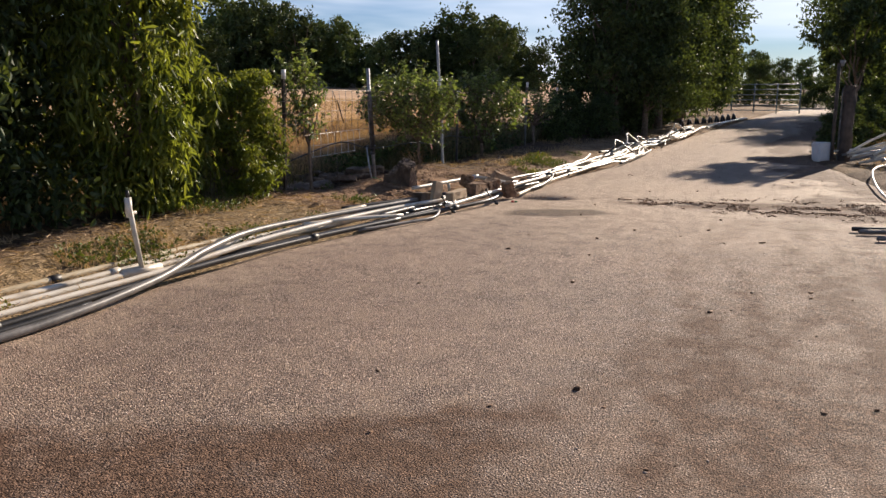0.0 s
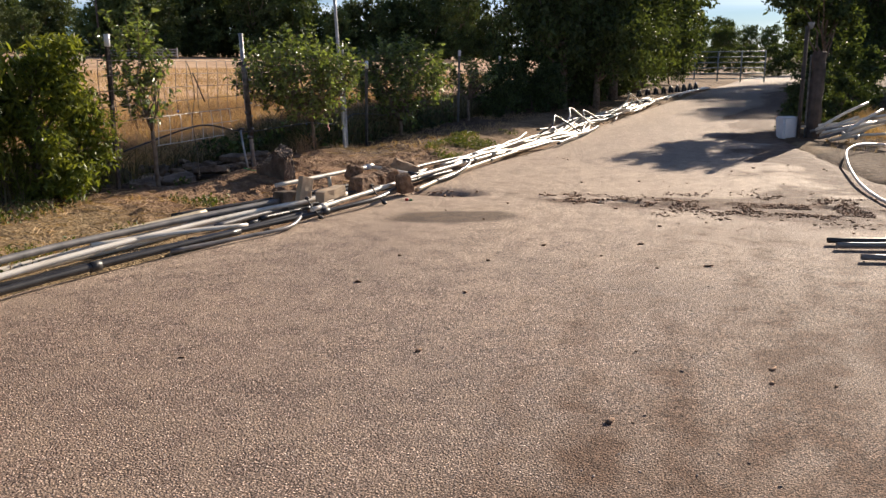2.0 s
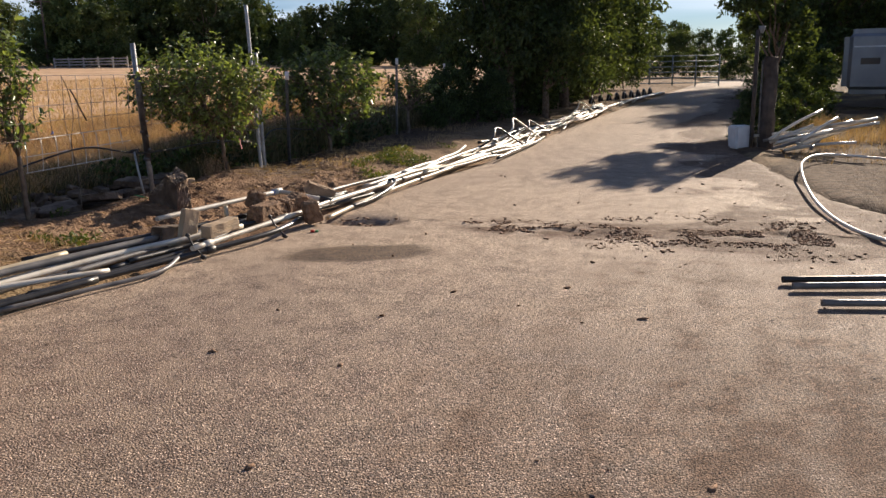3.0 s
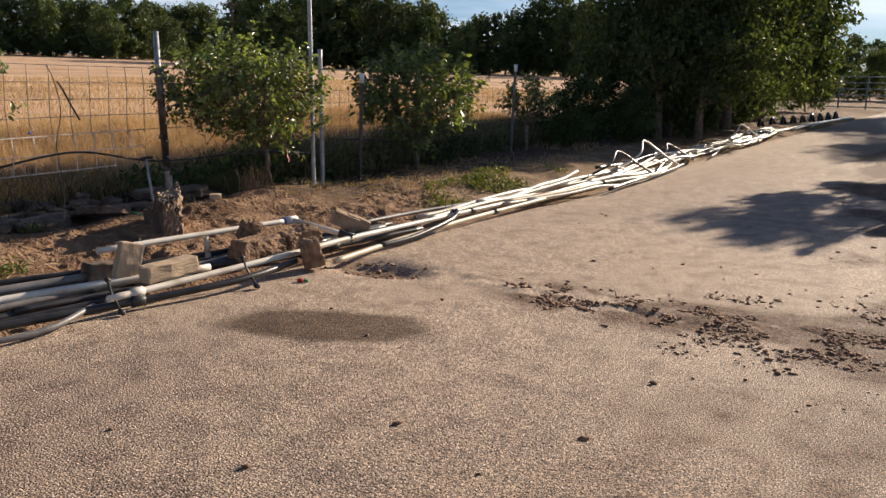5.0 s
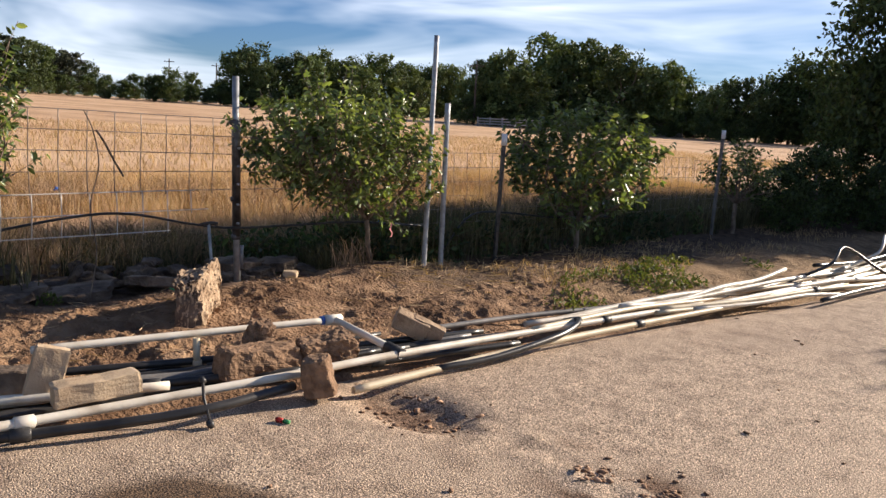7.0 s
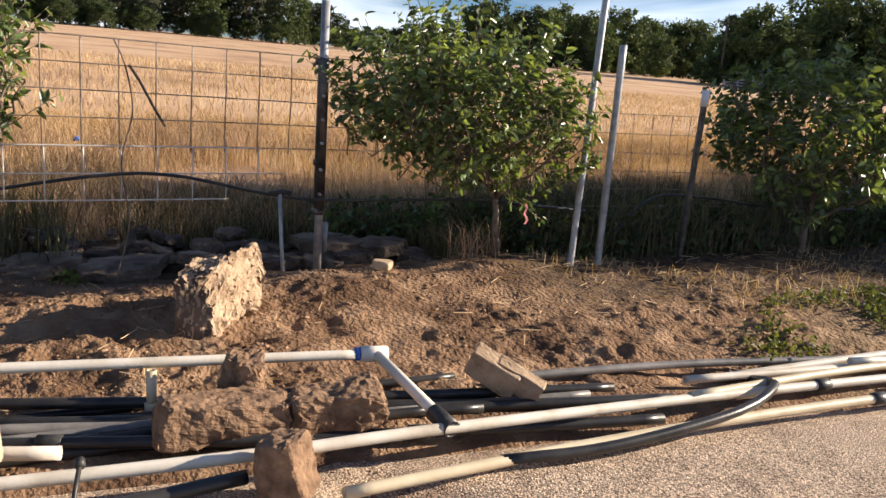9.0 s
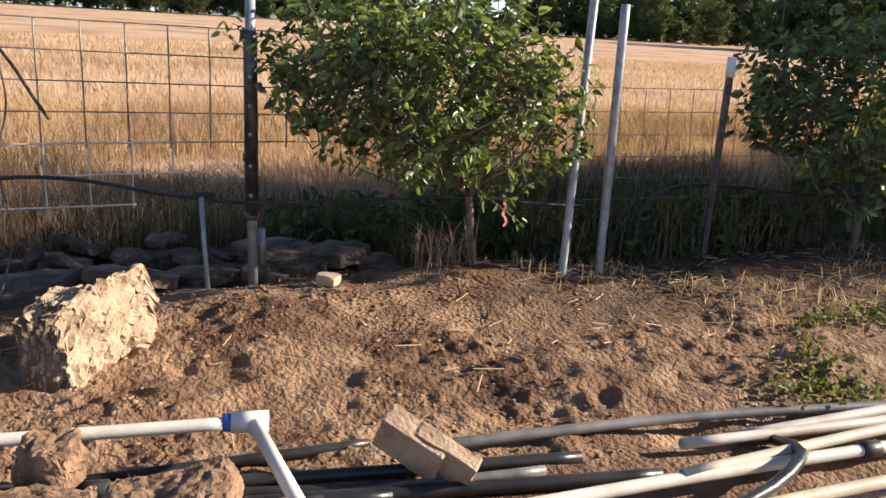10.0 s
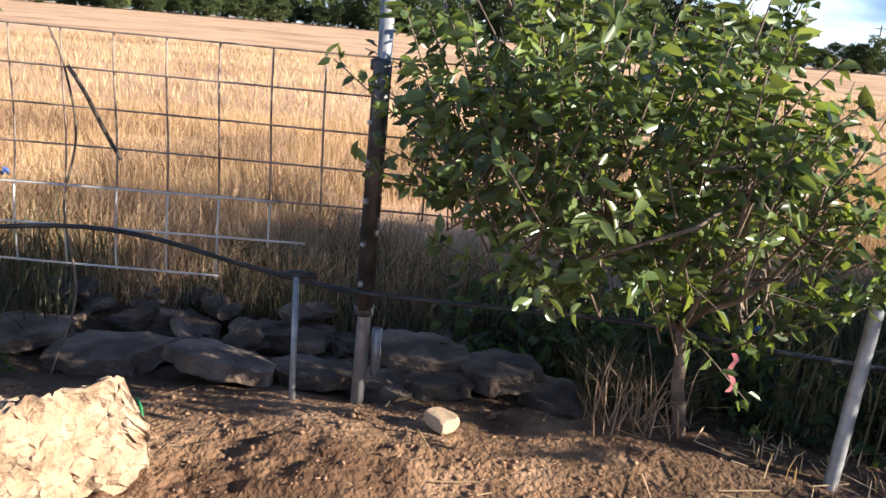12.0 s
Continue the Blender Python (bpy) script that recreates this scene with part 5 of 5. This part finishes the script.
def wire_panel(label, x, y0, y1, z0, z1, dy=0.203, dz=0.152, skip=None, r=0.0042, material=None):
    """Welded livestock panel: each rod a mesh of its own."""
    p = new("wire_fence")
    n = int(round((y1 - y0) / dy))
    zs = np.arange(z0, z1 + 0.01, dz)
    ends = [(y0, y1)] * len(zs)
    if skip:
        ends = [(skip(z)) for z in zs]
    for z, (a, b) in zip(zs, ends):
        pts = np.array([(x + 0.004 + 0.012 * math.sin(yy * 1.3 + z * 9), yy, z + 0.012 * math.sin(yy * 0.9 + z * 4)) for yy in np.linspace(a, b, 14)])
        part("wire", mesh_of("wire", *tube(pts, r, 6, False), material or WIRE, True), p)
    for i in range(n + 1):
        yy = y0 + i * dy
        low = min((z for z, (a, b) in zip(zs, ends) if a - 0.02 <= yy <= b + 0.02), default=z0)
        pts = np.array([(x - 0.003 + 0.012 * math.sin(yy * 1.3 + z * 9), yy, z) for z in np.linspace(low - 0.02, zs[-1] + 0.012 * math.sin(yy * 0.9 + zs[-1] * 4) + 0.004, 6)])
        part("wire", mesh_of("wire", *tube(pts, r, 6, False), material or WIRE, True), p)
    return tagged(p, label, "fence")


wire_panel("welded wire stock panel with large squares, tied to the post", -6.0, 9.232, 12.48, 0.889, 1.5)
# lower rods of the same panel, in the wire colour lightened to look sunlit
wire_panel("torn strip of welded wire below the stock panel, coloured as sunlit", -5.985, 10.05, 11.47, 0.585, 0.889, skip=lambda z: (10.02, 11.28) if z < 0.65 else (10.02, 11.62) if z < 0.8 else (10.02, 11.5), r=0.0045, material=SUNLIT_WIRE)
wire_panel("welded wire stock panel with large squares between posts", -6.02, 13.9, 19.6, 0.34, 1.26, r=0.003)
wire_panel("welded wire stock panel with large squares between posts", -6.05, 19.7, 24.6, 0.3, 1.22, r=0.003)

pipe("drip_line", "black irrigation hose strung along the orchard row", [(-6.1, 9.6, 0.55), (-5.96, 10.5, 0.72), (-5.95, 10.95, 0.73), (-5.95, 11.46, 0.63), (-5.93, 11.9, 0.58), (-5.8, 12.9, 0.6), (-5.7, 13.3, 0.58), (-5.75, 13.9, 0.52)], 0.010, POLY, category="hose")
pipe("drip_line", "black irrigation hose arching between the trees", [(-5.85, 14.1, 0.12), (-5.85, 14.3, 0.32), (-5.85, 14.65, 0.6), (-5.8, 15.2, 0.6), (-5.75, 15.9, 0.53), (-5.7, 17.0, 0.5)], 0.011, POLY, category="hose")
stake = new("valve_stake")
part("stake", mesh_of("stake", *tube(np.array([(-5.85, 11.62, 0.02), (-5.9, 11.61, 0.3), (-5.94, 11.6, 0.63)]), 0.013, 10), GALV, True), stake)
part("valve", mesh_of("valve", *tube(np.array([(-5.94, 11.53, 0.625), (-5.94, 11.62, 0.63), (-5.94, 11.68, 0.628)]), np.array([0.012, 0.017, 0.012]), 8), FITTING, True), stake, "small black valve")
tagged(stake, "thin steel stake with a small valve on top", "stake")
pipe("vine", "dry twisted vine hanging on the wire panel", [(-5.97, 10.62, 1.5), (-5.96, 10.68, 1.36), (-5.96, 10.72, 1.1), (-5.97, 10.66, 0.8), (-5.97, 10.7, 0.45), (-5.9, 10.62, 0.12)], 0.0045, BARK, 0.05, category="vine")
pipe("branch", "dead branch hooked on the wire panel", [(-5.95, 10.70, 1.36), (-5.95, 10.76, 1.27), (-5.95, 10.84, 1.12), (-5.95, 10.9, 1.02)], 0.008, OLD_WOOD, 0.04, category="branch")
pipe("hose", "short green hose end on the soil", [(-5.6, 11.1, 0.2), (-5.52, 11.15, 0.17), (-5.42, 11.14, 0.15)], 0.006, GREEN, 0.04)

ribbon = mesh_of("flagging_ribbon", [(-5.5 + 0.004 * k, 13.19 + 0.012 * math.sin(k * 1.7) + 0.009 * e, 0.62 - 0.022 * k) for k in range(7) for e in (-1, 1)], [(2 * k, 2 * k + 1, 2 * k + 3, 2 * k + 2) for k in range(6)], PINK)
tagged(part("flagging_ribbon", ribbon), "faded pink flagging ribbon hanging from the apple tree", "ribbon")
for yy, z in ((10.42, 0.93), (13.44, 0.56)):
    pipe("wire_tie", "twist of blue twine tied round the wire", [(-5.985, yy - 0.012, z - 0.012), (-5.98, yy + 0.008, z + 0.01), (-5.986, yy + 0.014, z - 0.008), (-5.98, yy - 0.004, z + 0.014)], 0.006, BLUE, 0.01, category="twine")
pipe("micro_tube", "thin black drip tube from the stake to the post", [(-5.94, 11.64, 0.62), (-5.92, 11.74, 0.585), (-5.93, 11.86, 0.57)], 0.0035, POLY, 0.04, category="hose")

# ---- right-hand side of the driveway ----
gate_post = new("gate_post")
bm = bmesh.new()
bmesh.ops.create_cone(bm, cap_ends=True, segments=10, radius1=0.135, radius2=0.115, depth=1.6, matrix=Matrix.Translation((0, 0, 0.75)))
bmesh.ops.subdivide_edges(bm, edges=[e for e in bm.edges if abs(e.verts[0].co.z - e.verts[1].co.z) > 1], cuts=8)
for w in bm.verts:
    w.co += noise.noise_vector(w.co * 4) * 0.035
part("trunk", from_bm("trunk", bm, OLD_WOOD), gate_post)
bm = bmesh.new()
bmesh.ops.create_cube(bm, size=1.0, matrix=Matrix.Translation((-0.135, -0.02, 0.75)) @ Matrix.Diagonal((0.03, 0.05, 1.5, 1)))
bmesh.ops.bevel(bm, geom=bm.edges[:], offset=0.005, segments=1, affect="EDGES")
part("steel_strip", from_bm("steel_strip", bm, DARK_STEEL), gate_post)
gate_post.matrix_basis = pose(1.45, 18.9, 0)
tagged(gate_post, "thick dark weathered wooden post beside the driveway", "post")
bucket = new("bucket")
bm = bmesh.new()
bmesh.ops.create_cube(bm, size=1.0, matrix=Matrix.Translation((0, 0, 0.2)) @ Matrix.Diagonal((0.34, 0.34, 0.4, 1)))
for w in bm.verts:
    if w.co.z < 0.1:
        w.co.x *= 0.85
        w.co.y *= 0.85
bmesh.ops.bevel(bm, geom=bm.edges[:], offset=0.03, segments=2, affect="EDGES")
part("tub", from_bm("tub", bm, WHITE), bucket)
part("rim", mesh_of("rim", *tube(np.array([(-0.17, -0.17, 0.39), (0.17, -0.17, 0.39)]), 0.012, 6, False), WHITE, True), bucket)
bucket.matrix_basis = pose(1.02, 18.9, -0.01, 0, 0, 25)
tagged(bucket, "pale square plastic tub standing by the post", "tub")
pipe("hose", "pale hose looped on the bare ground", [(3.3, 16.6, 0.05), (2.6, 17.0, 0.08), (2.05, 16.8, 0.12), (1.7, 15.8, 0.13), (1.56, 14.6, 0.1), (1.5, 13.2, 0.06), (1.54, 12.2, 0.03), (1.66, 11.4, 0.03), (1.9, 10.9, 0.03)], 0.018, PVC)
pipe("poly_pipe", "black pipe lying on the driveway", [(0.87, 9.52, 0.035), (2.5, 9.95, 0.035), (4.4, 10.4, 0.035)], 0.028, POLY)
pipe("poly_pipe", "grey pipe lying on the driveway", [(0.92, 9.36, 0.035), (2.5, 9.78, 0.035), (4.4, 10.25, 0.035)], 0.028, GREY_POLY)
pipe("poly_pipe", "grey pipe lying on the driveway", [(1.05, 8.98, 0.035), (2.5, 9.3, 0.035), (4.2, 9.7, 0.035)], 0.028, GREY_POLY)
rng = np.random.RandomState(3)
for i in range(22):
    x, yy, a = 1.75 + 0.7 * rng.rand(), 17.9 + 0.9 * rng.rand(), rng.normal() * 0.7 + 0.7
    ln, z = 0.7 + 0.9 * rng.rand(), 0.04 + 0.2 * rng.rand()
    rise = 0.05 + 0.42 * rng.rand()
    pipe("pvc_pipe", "bleached plastic pipe offcut in a heap by the post", [(x - math.cos(a) * ln / 2, yy - math.sin(a) * ln / 2, z), (x, yy, z + rise * 0.5 + 0.05 * rng.rand()), (x + math.cos(a) * ln / 2, yy + math.sin(a) * ln / 2, z + rise)], 0.024, PVC if i % 4 else GREY_POLY, 0.2, group="pipe offcuts by the post")


def farm_gate(label, x0, y0, x1, y1, height, rails, material):
    g = new("farm_gate")
    a, b = np.array([x0, y0, 0.0]), np.array([x1, y1, 0.0])
    for i in range(rails):
        z = np.array([0, 0, 0.2 + (height - 0.2) * i / (rails - 1)])
        part("rail", mesh_of("rail", *tube(np.array([a + z, b + z]), 0.03, 8, False), material, True), g)
    for u in np.linspace(0, 1, 5):
        p = a + (b - a) * u
        part("upright", mesh_of("upright", *tube(np.array([p, p + np.array([0, 0, height + 0.05])]), 0.04, 8, False), material, True), g)
    return tagged(g, label, "gate")


farm_gate("blue-green tubular steel stock gate across the lane", -3.7, 54, 1.5, 54.4, 1.75, 6, GATE_PAINT)
for i in range(9):
    x, yy = -3.25 + 0.19 * i, 32.5 + 1.1 * i
    pipe("pipe_coil", "dark ribbed pipe stub standing in the row", [(x, yy, 0.0), (x + 0.02, yy + 0.25, 0.3), (x + 0.1, yy + 0.5, 0.02)], 0.07, POLY, 0.08)


# slim post with a pale cap beside the thick one
slim = new("marker_post")
part("pole", mesh_of("pole", *tube(np.array([(0, 0, -0.05), (0, 0, 2.0)]), 0.035, 8, False), OLD_WOOD, True), slim)
part("cap", mesh_of("cap", *tube(np.array([(0.06, 0, 1.94), (0.06, 0, 2.0), (0.06, 0, 2.06)]), np.array([0.025, 0.045, 0.06]), 8, False), BOARD, True), slim, "pale flared cap")
slim.matrix_basis = pose(1.2, 18.75, 0)
tagged(slim, "slim dark post with a pale flared cap", "post")


def box(bm, x0, x1, y0, y1, z0, z1):
    bmesh.ops.create_cube(bm, size=1.0, matrix=Matrix.Translation(((x0 + x1) / 2, (y0 + y1) / 2, (z0 + z1) / 2)) @ Matrix.Diagonal((x1 - x0, y1 - y0, z1 - z0, 1)))


def boxed(name, spans, material, parent, bevel=0.0, label=""):
    bm = bmesh.new()
    for sp in spans:
        box(bm, *sp)
    if bevel:
        bmesh.ops.bevel(bm, geom=bm.edges[:], offset=bevel, segments=3, affect="EDGES")
    return part(name, from_bm(name, bm, material), parent, label)


# stock trailer parked under the trees
trailer = new("stock_trailer")
boxed("body", [(0, 5.0, 0, 2.0, 0.45, 2.3)], CAR_PAINT, trailer, 0.22)
boxed("belt", [(0.25, 4.75, -0.012, 0.012, 1.78, 1.82)], WHITE, trailer)
for x0 in (0.45, 1.15, 1.95, 2.75):
    win = boxed("window", [(x0, x0 + 0.5, -0.015, 0.02, 1.3, 1.48)], GLASS, trailer)
for x0 in (1.6, 2.6):
    for yy in (0.12, 1.88):
        part("wheel", mesh_of("wheel", *tube(np.array([(x0, yy - 0.12, 0.34), (x0, yy + 0.12, 0.34)]), 0.34, 18, False), TYRE, True), trailer)
boxed("jack", [(-0.7, -0.62, 0.96, 1.04, 0.0, 0.8)], DARK_STEEL, trailer)
boxed("tongue", [(-0.9, 0.1, 0.95, 1.05, 0.42, 0.5)], DARK_STEEL, trailer)
trailer.matrix_basis = pose(4.3, 30.2, float(ground_z(5.5, 31)), 0, 0, -8)
tagged(trailer, "grey metal stock trailer with rounded roof and small windows", "trailer")


def rail_fence(label, x0, y0, x1, y1, posts):
    g = new("rail_fence")
    a, b = np.array([x0, y0]), np.array([x1, y1])
    ang = math.atan2(y1 - y0, x1 - x0)
    ln = float(np.hypot(*(b - a)))
    for i in range(posts + 1):
        boxed("post", [(ln * i / posts - 0.08, ln * i / posts + 0.08, -0.08, 0.08, 0, 1.35)], BOARD, g)
    for z in (0.45, 0.8, 1.15):
        boxed("rail", [(0, ln, -0.1, -0.06, z - 0.08, z + 0.08)], BOARD, g)
    g.matrix_basis = pose(x0, y0, float(ground_z((x0 + x1) / 2, (y0 + y1) / 2)), 0, 0, math.degrees(ang))
    return tagged(g, label, "fence")


def at(az, dist):
    return -1 + dist * math.sin(radians(az)), 9 + dist * math.cos(radians(az))


rail_fence("white board fence at the far side of the field", *at(-43.2, 112), *at(-38.8, 108), 5)


def house(label, az, dist, w, d, h):
    x, y = at(az, dist)
    g = new("house")
    boxed("wall", [(-w / 2, w / 2, 0, d, 0, h)], WALL_PAINT, g)
    bm = bmesh.new()
    pts = [(-w / 2 - 0.4, -0.4, h), (w / 2 + 0.4, -0.4, h), (w / 2 + 0.4, d + 0.4, h), (-w / 2 - 0.4, d + 0.4, h), (-w / 2 - 0.4, d / 2, h + 1.5), (w / 2 + 0.4, d / 2, h + 1.5)]
    vs = [bm.verts.new(q) for q in pts]
    for q in ((0, 1, 5, 4), (2, 3, 4, 5), (1, 2, 5), (3, 0, 4), (3, 2, 1, 0)):
        bm.faces.new([vs[k] for k in q])
    part("roof", from_bm("roof", bm, ROOF), g)
    for k in (-0.3, 0.25):
        win = boxed("window", [(w * k - 0.6, w * k + 0.6, -0.06, 0.03, 1.0, 2.1)], WHITE, g)
        boxed("pane", [(w * k - 0.5, w * k + 0.5, -0.075, 0.02, 1.1, 2.0)], GLASS, win)
    g.matrix_basis = pose(x, y, float(ground_z(x, y)), 0, 0, -az)
    return tagged(g, label, "house")


house("low pale house among the trees beyond the field", -31.0, 129, 8, 6, 2.0)
for az, d in ((-64.2, 190), (-61.2, 195), (-43.5, 118)):
    x, y = at(az, d)
    up = new("utility_pole")
    part("pole", mesh_of("pole", *tube(np.array([(0, 0, -0.3), (0, 0, 9.0)]), np.array([0.16, 0.11]), 8, False), OLD_WOOD, True), up)
    boxed("crossarm", [(-1.1, 1.1, -0.06, 0.06, 8.3, 8.45)], OLD_WOOD, up)
    up.matrix_basis = pose(x, y, float(ground_z(x, y)), 0, 0, -az)
    tagged(up, "wooden utility pole far beyond the field", "utility pole")

# sprinkler risers and fittings on the near black pipe
for x, yy in ((-3.42, 10.22), (-3.68, 9.3)):
    sp = new("sprinkler_riser")
    part("stem", mesh_of("stem", *tube(np.array([(x - 0.05, yy + 0.02, 0.19), (x, yy, 0.12), (x + 0.1, yy - 0.02, 0.03)]), 0.008, 8, False), FITTING, True), sp)
    part("head", mesh_of("head", *tube(np.array([(x + 0.08, yy - 0.02, 0.025), (x + 0.1, yy - 0.02, 0.024), (x + 0.13, yy - 0.03, 0.022)]), np.array([0.010, 0.02, 0.016]), 10, False), FITTING, True), sp)
    part("nut", mesh_of("nut", *tube(np.array([(x - 0.065, yy + 0.02, 0.2), (x - 0.04, yy + 0.02, 0.185)]), 0.017, 6, False), FITTING, True), sp)
    tagged(sp, "black sprinkler riser fallen across the pipe", "sprinkler")
head = new("lawn_sprinkler")
part("body", mesh_of("body", *tube(np.array([(-3.2, 10.5, 0.014), (-3.165, 10.515, 0.014)]), 0.013, 8, False), RED, True), head, "red plastic body")
part("nozzle", mesh_of("nozzle", *tube(np.array([(-3.16, 10.517, 0.013), (-3.13, 10.53, 0.012)]), 0.011, 8, False), GREEN, True), head, "green nozzle")
tagged(head, "small red and green sprinkler head on the road", "sprinkler")
